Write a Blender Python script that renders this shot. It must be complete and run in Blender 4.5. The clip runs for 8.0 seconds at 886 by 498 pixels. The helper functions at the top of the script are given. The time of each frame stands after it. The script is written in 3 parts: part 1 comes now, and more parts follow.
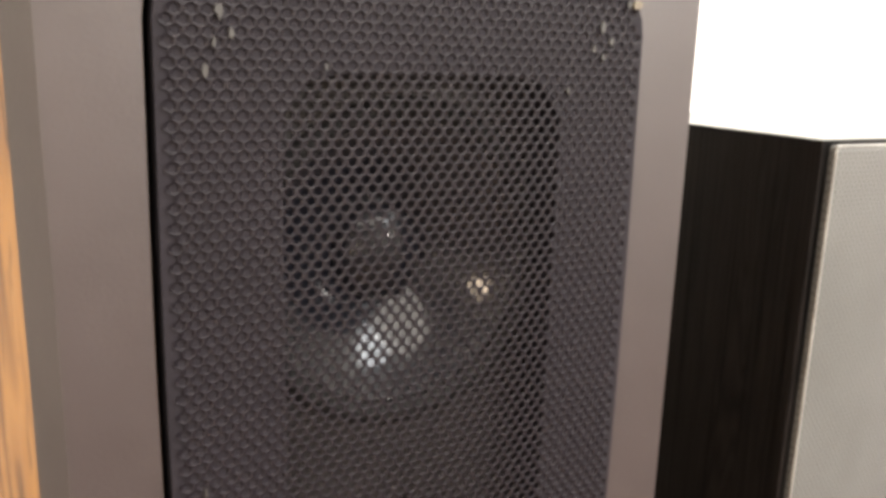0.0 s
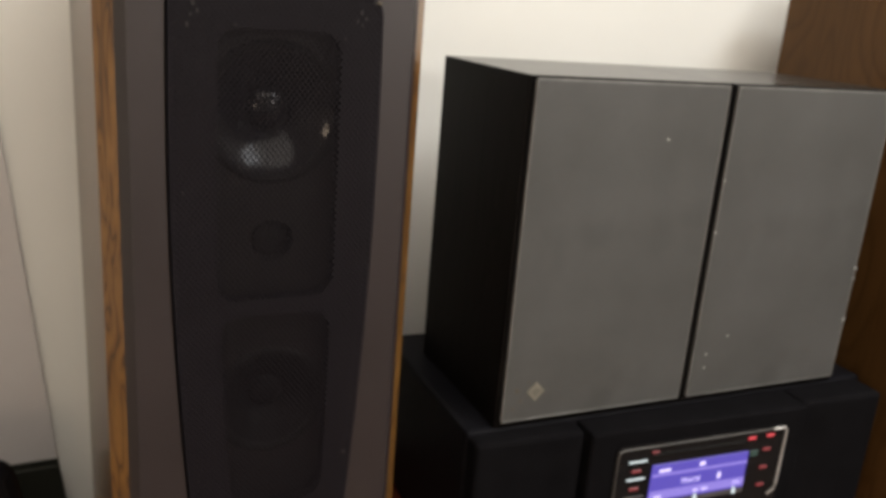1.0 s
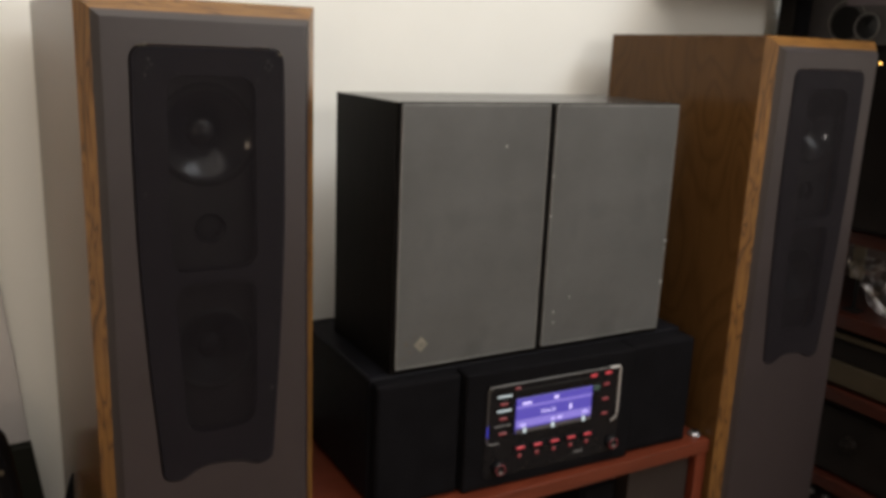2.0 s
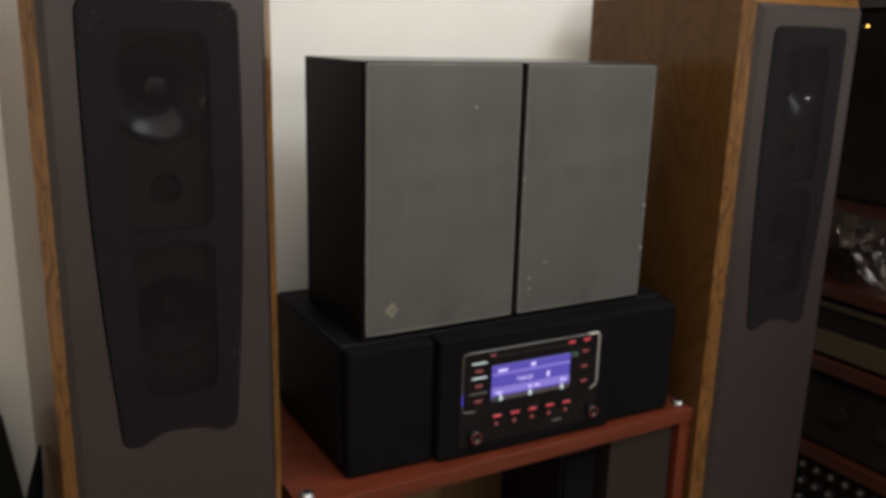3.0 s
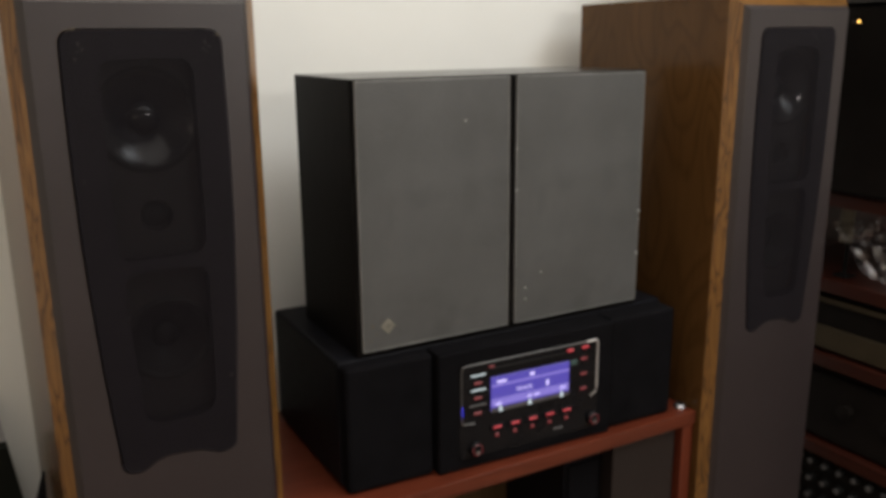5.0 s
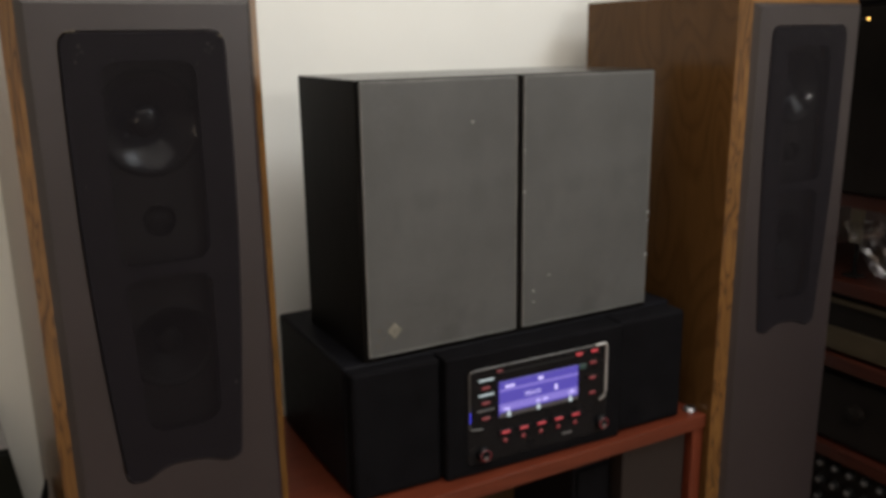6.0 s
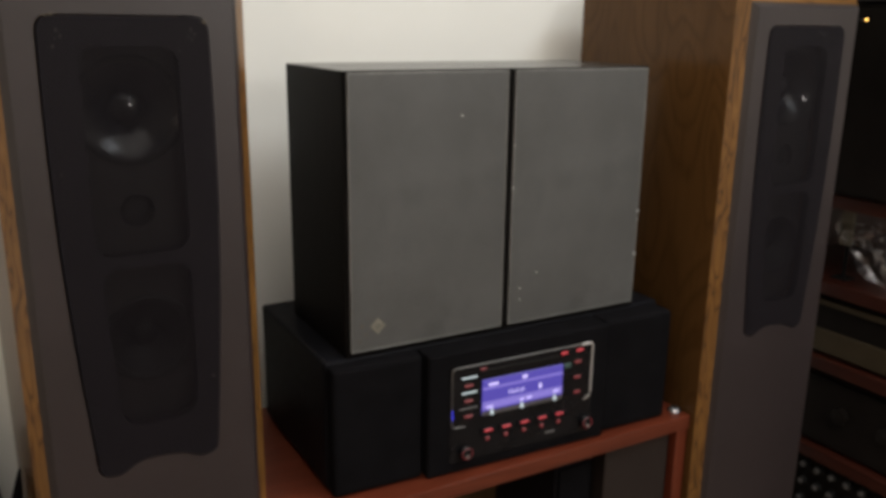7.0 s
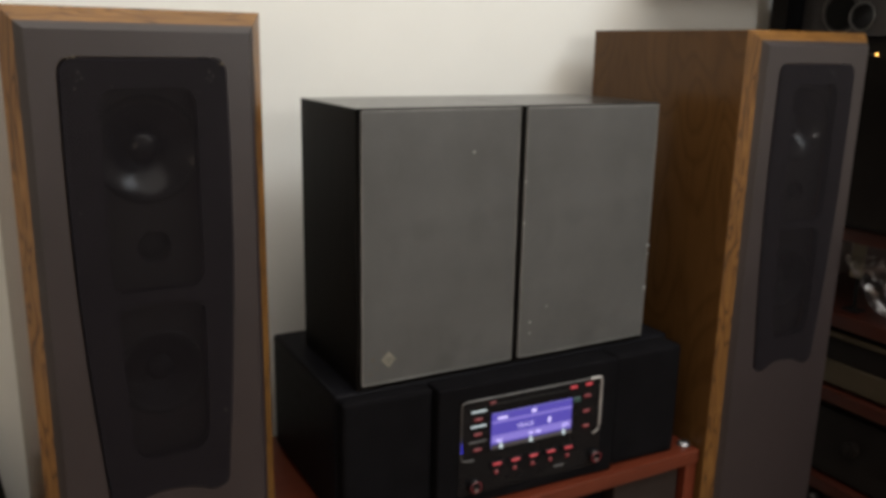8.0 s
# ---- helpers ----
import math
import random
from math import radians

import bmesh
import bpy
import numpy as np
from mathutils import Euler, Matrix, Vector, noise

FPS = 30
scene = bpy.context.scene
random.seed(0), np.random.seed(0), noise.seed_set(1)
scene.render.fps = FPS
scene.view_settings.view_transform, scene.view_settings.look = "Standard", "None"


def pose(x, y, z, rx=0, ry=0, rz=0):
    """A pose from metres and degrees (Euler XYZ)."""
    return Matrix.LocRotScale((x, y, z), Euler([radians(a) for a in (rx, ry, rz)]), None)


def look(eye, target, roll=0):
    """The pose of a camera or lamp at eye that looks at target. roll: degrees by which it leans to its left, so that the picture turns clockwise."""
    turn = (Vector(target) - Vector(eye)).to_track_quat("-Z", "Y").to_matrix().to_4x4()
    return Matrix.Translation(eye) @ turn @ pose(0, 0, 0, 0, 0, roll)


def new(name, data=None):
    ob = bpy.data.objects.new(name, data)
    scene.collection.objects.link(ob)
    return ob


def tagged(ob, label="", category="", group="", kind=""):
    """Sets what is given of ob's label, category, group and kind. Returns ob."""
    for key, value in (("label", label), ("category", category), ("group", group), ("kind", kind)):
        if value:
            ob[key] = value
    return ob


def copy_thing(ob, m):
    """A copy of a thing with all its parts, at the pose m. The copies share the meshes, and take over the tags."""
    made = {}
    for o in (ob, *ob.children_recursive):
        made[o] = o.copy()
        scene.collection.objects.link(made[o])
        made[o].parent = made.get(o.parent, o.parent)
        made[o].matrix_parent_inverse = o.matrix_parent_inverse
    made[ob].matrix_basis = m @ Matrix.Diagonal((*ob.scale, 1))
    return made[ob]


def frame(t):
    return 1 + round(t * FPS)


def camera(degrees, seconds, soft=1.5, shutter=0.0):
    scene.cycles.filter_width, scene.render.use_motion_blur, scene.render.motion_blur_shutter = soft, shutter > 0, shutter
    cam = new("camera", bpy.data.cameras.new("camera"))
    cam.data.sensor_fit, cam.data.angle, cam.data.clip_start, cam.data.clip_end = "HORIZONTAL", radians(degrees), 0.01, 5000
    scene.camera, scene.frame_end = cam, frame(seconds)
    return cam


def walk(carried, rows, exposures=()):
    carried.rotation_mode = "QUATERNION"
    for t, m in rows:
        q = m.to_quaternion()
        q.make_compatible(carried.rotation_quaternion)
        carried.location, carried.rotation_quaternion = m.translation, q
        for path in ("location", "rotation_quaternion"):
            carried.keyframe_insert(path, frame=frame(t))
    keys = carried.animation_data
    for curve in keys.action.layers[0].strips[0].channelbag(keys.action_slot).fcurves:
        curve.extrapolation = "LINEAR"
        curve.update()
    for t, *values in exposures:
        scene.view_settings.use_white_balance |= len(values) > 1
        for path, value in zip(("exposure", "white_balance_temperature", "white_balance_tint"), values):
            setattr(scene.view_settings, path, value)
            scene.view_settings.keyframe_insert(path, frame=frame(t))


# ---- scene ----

# ---- camera ----
cam = camera(56.0, 8.0, soft=3.9, shutter=0.0)
PATH = [
    (0, -0.2789, -0.2295, 0.8862, 76.95, -1.63, -25.27),
    (0.2, -0.2985, -0.2811, 0.8866, 76.59, -2.40, -25.22),
    (0.5, -0.3200, -0.3772, 0.8864, 74.50, -3.36, -25.47),
    (0.7, -0.3143, -0.4438, 0.8815, 74.91, -3.18, -25.21),
    (1, -0.3060, -0.5318, 0.9047, 73.38, -4.38, -23.20),
    (1.3, -0.3432, -0.6133, 0.9075, 75.01, -2.89, -25.68),
    (1.5, -0.3572, -0.6557, 0.9192, 75.23, -1.56, -27.62),
    (1.6, -0.3591, -0.6802, 0.9204, 76.09, -0.99, -28.06),
    (2, -0.3693, -0.7356, 0.9104, 76.49, -2.30, -29.26),
    (2.2, -0.3599, -0.7501, 0.9015, 76.73, -2.68, -29.47),
    (3.3, -0.3302, -0.7436, 0.8791, 75.59, -1.04, -28.99),
    (3.5, -0.3336, -0.7451, 0.8887, 75.58, -0.97, -28.99),
    (4, -0.3304, -0.7521, 0.8935, 75.97, -0.99, -29.20),
    (4.5, -0.3229, -0.7541, 0.8934, 76.04, -0.06, -29.29),
    (6, -0.3170, -0.7365, 0.8947, 75.88, 0.82, -29.00),
    (6.5, -0.3112, -0.7312, 0.8946, 75.24, 0.18, -29.40),
    (7, -0.3045, -0.7256, 0.9009, 74.91, -0.73, -29.20),
    (7.5, -0.3076, -0.7220, 0.9028, 74.95, -0.95, -28.65),
    (8, -0.3077, -0.7268, 0.9199, 76.09, -1.13, -28.44),
]
EXPOSURES = [(0, 2.40, 6700, 11), (0.2, 1.68, 6700, 11), (0.5, 0.84, 6700, 11), (0.8, 0.58, 6700, 11), (1.2, 0.38, 6650, 11), (1.6, 0.26, 6620, 11), (2.2, 0.24, 6600, 11), (3.5, 0.15, 6500, 10), (8, 0.15, 6500, 10)]
walk(cam, [(t, pose(x, y, z, rx, ry, rz)) for t, x, y, z, rx, ry, rz in PATH], EXPOSURES)

# ---- world and light ----
world = bpy.data.worlds.new("world")
scene.world = world
world.use_nodes = True
world.node_tree.nodes["Background"].inputs["Color"].default_value = (0.9, 0.95, 1.0, 1)
world.node_tree.nodes["Background"].inputs["Strength"].default_value = 0.02


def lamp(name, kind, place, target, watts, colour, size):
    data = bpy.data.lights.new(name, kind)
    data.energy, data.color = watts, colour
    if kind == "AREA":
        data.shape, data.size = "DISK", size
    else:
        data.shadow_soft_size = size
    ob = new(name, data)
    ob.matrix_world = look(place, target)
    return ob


lamp("table_lamp_light", "POINT", (0.50, -1.27, 1.17), (0, 0, 0.9), 10, (1.0, 0.955, 0.90), 0.07)
lamp("wall_light", "POINT", (1.20, -1.30, 2.30), (0, 0, 0.9), 54, (0.89, 0.95, 1.0), 0.47)
# added broad fill from above; no such fixture is seen
lamp("overhead_fill", "AREA", (0.02, -0.90, 2.40), (0.02, -0.75, 0), 27, (1.0, 0.935, 0.855), 2.2)
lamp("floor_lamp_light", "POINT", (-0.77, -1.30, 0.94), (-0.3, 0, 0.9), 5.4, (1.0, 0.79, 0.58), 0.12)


# ---- materials ----


def material(name):
    m = bpy.data.materials.new(name)
    m.use_nodes = True
    t = m.node_tree
    return m, t, t.nodes["Principled BSDF"]


def node(t, kind, **values):
    n = t.nodes.new(kind)
    for k, v in values.items():
        n.inputs[k].default_value = v
    return n


def coords(t, scale):
    c = t.nodes.new("ShaderNodeTexCoord")
    m = t.nodes.new("ShaderNodeMapping")
    m.inputs["Scale"].default_value = scale
    t.links.new(c.outputs["Object"], m.inputs["Vector"])
    return m.outputs["Vector"]


def ramp(t, source, stops):
    r = t.nodes.new("ShaderNodeValToRGB")
    e = r.color_ramp.elements
    while len(e) < len(stops):
        e.new(0.5)
    for el, (p, c) in zip(e, stops):
        el.position, el.color = p, (*c, 1)
    t.links.new(source, r.inputs["Fac"])
    return r.outputs["Color"]


def noise_of(t, vec, scale, detail=4.0, rough=0.55, twist=0.0):
    n = node(t, "ShaderNodeTexNoise", Scale=scale, Detail=detail, Roughness=rough, Distortion=twist)
    t.links.new(vec, n.inputs["Vector"])
    return n.outputs["Fac"]


def bump(t, b, height, strength, distance):
    n = node(t, "ShaderNodeBump", Strength=strength, Distance=distance)
    t.links.new(height, n.inputs["Height"])
    t.links.new(n.outputs["Normal"], b.inputs["Normal"])


def mix(t, fac, a, c, blend="MIX"):
    m = t.nodes.new("ShaderNodeMix")
    m.data_type, m.blend_type = "RGBA", blend
    for src, key in ((fac, 0), (a, 6), (c, 7)):
        if isinstance(src, (int, float)):
            m.inputs[key].default_value = src
        elif isinstance(src, tuple):
            m.inputs[key].default_value = (*src, 1)
        else:
            t.links.new(src, m.inputs[key])
    return m.outputs[2]


def surface(name, low, high, scale, rough, rough_spread=0.1, metal=0.0, bump_scale=0.0, bump_strength=0.2, bump_depth=0.001, stretch=(1, 1, 1), coat=0.0, spec=0.5):
    """A plain surface with stains at one scale and grain at another."""
    m, t, b = material(name)
    v = coords(t, stretch)
    big = noise_of(t, v, scale, 3)
    fine = noise_of(t, v, scale * 9, 5)
    both = node(t, "ShaderNodeMath")
    both.operation = "MULTIPLY_ADD"
    t.links.new(fine, both.inputs[0])
    both.inputs[1].default_value = 0.45
    t.links.new(big, both.inputs[2])
    t.links.new(ramp(t, both.outputs[0], ((0.40, low), (0.95, high))), b.inputs["Base Color"])
    r = node(t, "ShaderNodeMapRange")
    t.links.new(fine, r.inputs["Value"])
    r.inputs["To Min"].default_value, r.inputs["To Max"].default_value = rough - rough_spread, rough + rough_spread
    t.links.new(r.outputs["Result"], b.inputs["Roughness"])
    b.inputs["Metallic"].default_value = metal
    b.inputs["Coat Weight"].default_value = coat
    b.inputs["Specular IOR Level"].default_value = spec
    if bump_scale:
        bump(t, b, noise_of(t, v, bump_scale, 4), bump_strength, bump_depth)
    return m


def timber(name, pale, mid, dark, rough=0.42, along="z", scale=1.0, pores=True, coat=0.0, spec=0.5, bold=0.0, length=0.7):
    """Wood with stretched grain, cathedral figure and dark pores along one axis."""
    m, t, b = material(name)
    s = {"x": (length, 14, 14), "y": (14, length, 14), "z": (14, 14, length)}[along]
    v = coords(t, tuple(k * scale for k in s))
    figure = noise_of(t, v, 1.3, 3, 0.5, 1.2)
    w = node(t, "ShaderNodeMath")
    w.operation = "MULTIPLY"
    t.links.new(figure, w.inputs[0])
    w.inputs[1].default_value = 9.0
    f = node(t, "ShaderNodeMath")
    f.operation = "PINGPONG"
    t.links.new(w.outputs[0], f.inputs[0])
    f.inputs[1].default_value = 0.5
    base = ramp(t, f.outputs[0], ((0.0, mid), (0.28, pale), (0.5, mid)))
    v2 = coords(t, tuple(k * scale * q for k, q in zip(s, {"x": (2, 9, 9), "y": (9, 2, 9), "z": (9, 9, 2)}[along])))
    streak = noise_of(t, v2, 1.0, 4, 0.65)
    spots = ramp(t, streak, ((0.30 + bold, (1, 1, 1)), (0.42 + bold, (0, 0, 0))))
    colour = mix(t, spots, base, dark) if pores else base
    v3 = coords(t, (3, 3, 3))
    tone = ramp(t, noise_of(t, v3, 1.5, 2), ((0.3, (0.78, 0.78, 0.78)), (0.7, (1.08, 1.06, 1.04))))
    t.links.new(mix(t, 1.0, colour, tone, "MULTIPLY"), b.inputs["Base Color"])
    b.inputs["Roughness"].default_value = rough
    b.inputs["Coat Weight"].default_value, b.inputs["Coat Roughness"].default_value = coat, 0.12
    b.inputs["Specular IOR Level"].default_value = spec
    bump(t, b, streak, 0.25, 0.0004)
    return m


def glow(name, colour, strength):
    m, t, b = material(name)
    b.inputs["Base Color"].default_value = (0.02, 0.02, 0.02, 1)
    b.inputs["Emission Color"].default_value = (*colour, 1)
    b.inputs["Emission Strength"].default_value = strength
    b.inputs["Roughness"].default_value = 0.3
    return m


FARWALL = surface("cream_wallpaper", (0.52, 0.485, 0.43), (0.60, 0.56, 0.50), 2.0, 0.8, 0.08, bump_scale=160, bump_strength=0.12)
PLASTER = surface("plaster", (0.81, 0.815, 0.78), (0.87, 0.875, 0.84), 1.2, 0.85, 0.08, bump_scale=160, bump_strength=0.12)
CEILING = surface("ceiling_paint", (0.76, 0.75, 0.72), (0.82, 0.81, 0.78), 1.5, 0.9, 0.05, bump_scale=120, bump_strength=0.1)
CARPET = surface("carpet", (0.10, 0.07, 0.05), (0.20, 0.14, 0.10), 6, 0.95, 0.04, bump_scale=500, bump_strength=0.6, bump_depth=0.004)


def veneer(name):
    """Crown-cut oak veneer: faint nested arches along the height, fine pores, a satin finish."""
    m, t, b = material(name)
    rings = noise_of(t, coords(t, (6.5, 6.5, 2.4)), 1.6, 1.5, 0.45, 0.5)
    w = node(t, "ShaderNodeMath")
    w.operation = "MULTIPLY"
    t.links.new(rings, w.inputs[0])
    w.inputs[1].default_value = 15.0
    f = node(t, "ShaderNodeMath")
    f.operation = "FRACT"
    t.links.new(w.outputs[0], f.inputs[0])
    base = ramp(t, f.outputs[0], ((0.0, (0.085, 0.0410, 0.0138)), (0.22, (0.100, 0.0490, 0.0165)), (0.75, (0.106, 0.0525, 0.0178)), (1.0, (0.085, 0.0410, 0.0138))))
    pores = noise_of(t, coords(t, (420, 420, 16)), 1.0, 3, 0.6)
    flecks = ramp(t, pores, ((0.32, (0.35, 0.35, 0.35)), (0.46, (0, 0, 0))))
    colour = mix(t, flecks, base, (0.046, 0.0205, 0.0064))
    tone = ramp(t, noise_of(t, coords(t, (6, 6, 1.2)), 1.5, 2), ((0.3, (0.84, 0.83, 0.82)), (0.7, (1.08, 1.07, 1.06))))
    t.links.new(mix(t, 1.0, colour, tone, "MULTIPLY"), b.inputs["Base Color"])
    b.inputs["Roughness"].default_value = 0.22
    b.inputs["Specular IOR Level"].default_value = 0.15
    bump(t, b, pores, 0.2, 0.0003)
    return m


OAK = veneer("oak_veneer")


def figured_oak(name, along):
    """Solid oak cut across its rings: wavy dark latewood lines over a warm ground."""
    m, t, b = material(name)
    v = coords(t, (9, 48, 48) if along == "x" else (48, 48, 9))
    rings = noise_of(t, v, 1.0, 2.5, 0.5, 0.9)
    w = node(t, "ShaderNodeMath")
    w.operation = "MULTIPLY"
    t.links.new(rings, w.inputs[0])
    w.inputs[1].default_value = 7.0
    f = node(t, "ShaderNodeMath")
    f.operation = "FRACT"
    t.links.new(w.outputs[0], f.inputs[0])
    base = ramp(t, f.outputs[0], ((0.0, (0.062, 0.025, 0.0055)), (0.16, (0.195, 0.091, 0.0215)), (0.60, (0.243, 0.120, 0.030)), (0.90, (0.158, 0.070, 0.0155)), (1.0, (0.062, 0.025, 0.0055))))
    v2 = coords(t, (60, 700, 700) if along == "x" else (700, 700, 60))
    pores = noise_of(t, v2, 1.0, 3, 0.6)
    flecks = ramp(t, pores, ((0.30, (0.7, 0.7, 0.7)), (0.44, (0, 0, 0))))
    colour = mix(t, flecks, base, (0.10, 0.042, 0.010))
    tone = ramp(t, noise_of(t, coords(t, (5, 5, 5)), 1.5, 2), ((0.3, (0.72, 0.70, 0.68)), (0.7, (1.08, 1.06, 1.04))))
    t.links.new(mix(t, 1.0, colour, tone, "MULTIPLY"), b.inputs["Base Color"])
    b.inputs["Roughness"].default_value = 0.34
    b.inputs["Coat Weight"].default_value, b.inputs["Coat Roughness"].default_value = 0.4, 0.18
    bump(t, b, pores, 0.25, 0.0003)
    return m


OAK_EDGE = figured_oak("solid_oak", "z")
OAK_RAIL = figured_oak("solid_oak_rail", "x")
CHERRY = timber("cherry_laminate", (0.13104, 0.02822, 0.01277), (0.09744, 0.01949, 0.00806), (0.05040, 0.00941, 0.00403), 0.36, along="x", scale=0.9)
CHERRY_UP = timber("cherry_upright", (0.14620, 0.03070, 0.01389), (0.12061, 0.02412, 0.01023), (0.07310, 0.01316, 0.00585), 0.36, along="z", scale=0.9)
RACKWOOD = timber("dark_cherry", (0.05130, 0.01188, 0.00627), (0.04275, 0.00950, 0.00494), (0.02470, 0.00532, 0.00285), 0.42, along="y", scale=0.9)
TAUPE = surface("taupe_paint", (0.01621, 0.01128, 0.01229), (0.02340, 0.01661, 0.01799), 11, 0.46, 0.06, spec=0.7, bump_scale=900, bump_strength=0.12, bump_depth=0.0004)
MESH = surface("grille_metal", (0.00511, 0.00378, 0.00578), (0.00697, 0.00528, 0.00780), 22, 0.46, 0.08, spec=0.17, bump_scale=700, bump_strength=0.1, bump_depth=0.0003)
BACKING = surface("backing_felt", (0.00669, 0.00531, 0.00774), (0.00901, 0.00726, 0.01044), 40, 0.75, 0.08, bump_scale=900, bump_strength=0.3, bump_depth=0.0005, spec=0.2)
PLATE = surface("plate_paint", (0.00576, 0.00451, 0.00541), (0.00801, 0.00640, 0.00762), 30, 0.6, 0.08, bump_scale=700, bump_strength=0.15, bump_depth=0.0004)
BAFFLE = surface("baffle_paint", (0.00480, 0.00480, 0.00480), (0.00800, 0.00800, 0.00800), 20, 0.55, 0.08, bump_scale=600, bump_strength=0.15, bump_depth=0.0004)
# golden glints along the crease are painted in together with its wear
CREASE = surface("worn_glint_crease", (0.030, 0.025, 0.018), (0.30, 0.24, 0.14), 300, 0.30, 0.08, spec=0.6)
CONE = surface("polished_cone", (0.0050, 0.0056, 0.0085), (0.0080, 0.0088, 0.0130), 30, 0.3, 0.04, coat=1.0, spec=0.1)
CONE.node_tree.nodes["Principled BSDF"].inputs["Coat IOR"].default_value = 1.46
CONE.node_tree.nodes["Principled BSDF"].inputs["Coat Roughness"].default_value = 0.10
PAPER = surface("woofer_paper", (0.00320, 0.00320, 0.00360), (0.00528, 0.00528, 0.00592), 40, 0.55, 0.08, spec=0.15)
RUBBER = surface("rubber", (0.00720, 0.00720, 0.00720), (0.01320, 0.01320, 0.01320), 30, 0.6, 0.08, spec=0.15)
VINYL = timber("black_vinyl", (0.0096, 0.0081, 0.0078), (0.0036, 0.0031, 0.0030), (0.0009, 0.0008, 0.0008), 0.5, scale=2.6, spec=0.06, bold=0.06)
# same vinyl made paler and glossier, to bring out the wall's reflection
VINYL_SHEEN = surface("black_vinyl_sheen", (0.010, 0.010, 0.010), (0.022, 0.021, 0.020), 9, 0.24, 0.06, bump_scale=400, bump_strength=0.1, bump_depth=0.0003)
BLACK = surface("black_plastic", (0.00497, 0.00497, 0.00629), (0.00894, 0.00894, 0.01126), 14, 0.42, 0.08, bump_scale=900, bump_strength=0.15, bump_depth=0.0003, spec=0.045)
CLOTH = surface("speaker_cloth", (0.00359, 0.00340, 0.00405), (0.00653, 0.00626, 0.00736), 40, 0.85, 0.06, bump_scale=1500, bump_strength=0.5, bump_depth=0.0006, spec=0.04)
GLOSS = surface("gloss_black", (0.0048, 0.0048, 0.0060), (0.0084, 0.0084, 0.0096), 20, 0.12, 0.04, spec=0.2)
CHROME = surface("chrome", (0.62, 0.62, 0.62), (0.75, 0.75, 0.75), 40, 0.30, 0.06, metal=0.55)
DULL_CHROME = surface("dull_chrome", (0.22, 0.22, 0.22), (0.32, 0.32, 0.31), 40, 0.35, 0.06, metal=0.7)
DULL = surface("dull_trim", (0.10, 0.10, 0.10), (0.16, 0.155, 0.15), 60, 0.35, 0.08, metal=0.6)
STEEL = surface("zinc_steel", (0.30, 0.31, 0.34), (0.46, 0.46, 0.48), 60, 0.36, 0.08, metal=1.0)
CHAMPAGNE = surface("champagne_metal", (0.056, 0.043, 0.025), (0.084, 0.066, 0.040), 12, 0.5, 0.08, metal=0.3)
GREY = surface("grey_panel", (0.05500, 0.05200, 0.05300), (0.09000, 0.08500, 0.08700), 10, 0.45, 0.08)
LILAC = surface("lilac_grey_panel", (0.17, 0.15, 0.17), (0.22, 0.19, 0.22), 10, 0.5, 0.08)
GREEN = surface("dark_green_card", (0.004, 0.0055, 0.0034), (0.008, 0.0105, 0.006), 8, 0.6, 0.1)
TEAL = surface("teal_sensor", (0.030, 0.065, 0.058), (0.045, 0.090, 0.080), 90, 0.3, 0.08)
EDGE = surface("bright_mesh_edge", (0.10, 0.099, 0.095), (0.27, 0.266, 0.255), 24, 0.45, 0.1, metal=0.3)
BOARD = surface("white_board", (0.56, 0.54, 0.54), (0.64, 0.62, 0.62), 3, 0.6, 0.08, bump_scale=90, bump_strength=0.06)
DARKWOOD = timber("brown_hardboard", (0.24, 0.165, 0.092), (0.20, 0.132, 0.068), (0.12, 0.076, 0.04), 0.6)
SMOKE = surface("smoke_brown_paint", (0.0125, 0.0086, 0.0076), (0.0185, 0.0130, 0.0115), 6, 0.5, 0.08)
BADGE = surface("faded_badge", (0.105, 0.100, 0.082), (0.22, 0.205, 0.165), 160, 0.5, 0.1)
RESIDUE = surface("glue_residue", (0.09, 0.085, 0.072), (0.17, 0.16, 0.135), 260, 0.6, 0.1)
GOLD = surface("worn_gold", (0.07488, 0.06256, 0.04488), (0.11520, 0.09520, 0.06600), 90, 0.5, 0.1, metal=0.3)
CHIP = surface("bare_metal_chip", (0.34, 0.34, 0.335), (0.52, 0.52, 0.51), 200, 0.4, 0.1, metal=0.3)
SCUFF = surface("scuffed_paint", (0.01200, 0.01110, 0.01080), (0.02760, 0.02580, 0.02460), 400, 0.5, 0.1)
SMEAR = surface("dust_smear", (0.0085, 0.0080, 0.0095), (0.0150, 0.0142, 0.0160), 300, 0.7, 0.1)
TARRY = surface("warm_black_paint", (0.0087, 0.0070, 0.0063), (0.0147, 0.0123, 0.0112), 14, 0.45, 0.08, bump_scale=700, bump_strength=0.12, bump_depth=0.0003, spec=0.15)
BEIGE = surface("beige_plastic", (0.12, 0.108, 0.080), (0.16, 0.145, 0.108), 14, 0.55, 0.08)
SCREEN = glow("screen_blue", (0.07140, 0.05208, 0.36960), 1.0)
SCREEN_LIGHT = glow("screen_lavender", (0.21600, 0.16800, 0.56000), 1.0)
SCREEN_TEXT = glow("screen_text", (0.56100, 0.48450, 0.85000), 1.25)
RED_LIT = glow("red_backlight", (0.49600, 0.02800, 0.04000), 1.0)
RED_DIM = glow("red_backlight_dim", (0.17000, 0.01275, 0.01700), 1.0)
WHITE_LIT = glow("white_backlight_glare", (0.52700, 0.61200, 0.62900), 1.0)
BLUE_LIT = glow("blue_backlight", (0.03, 0.03, 0.95), 2.6)
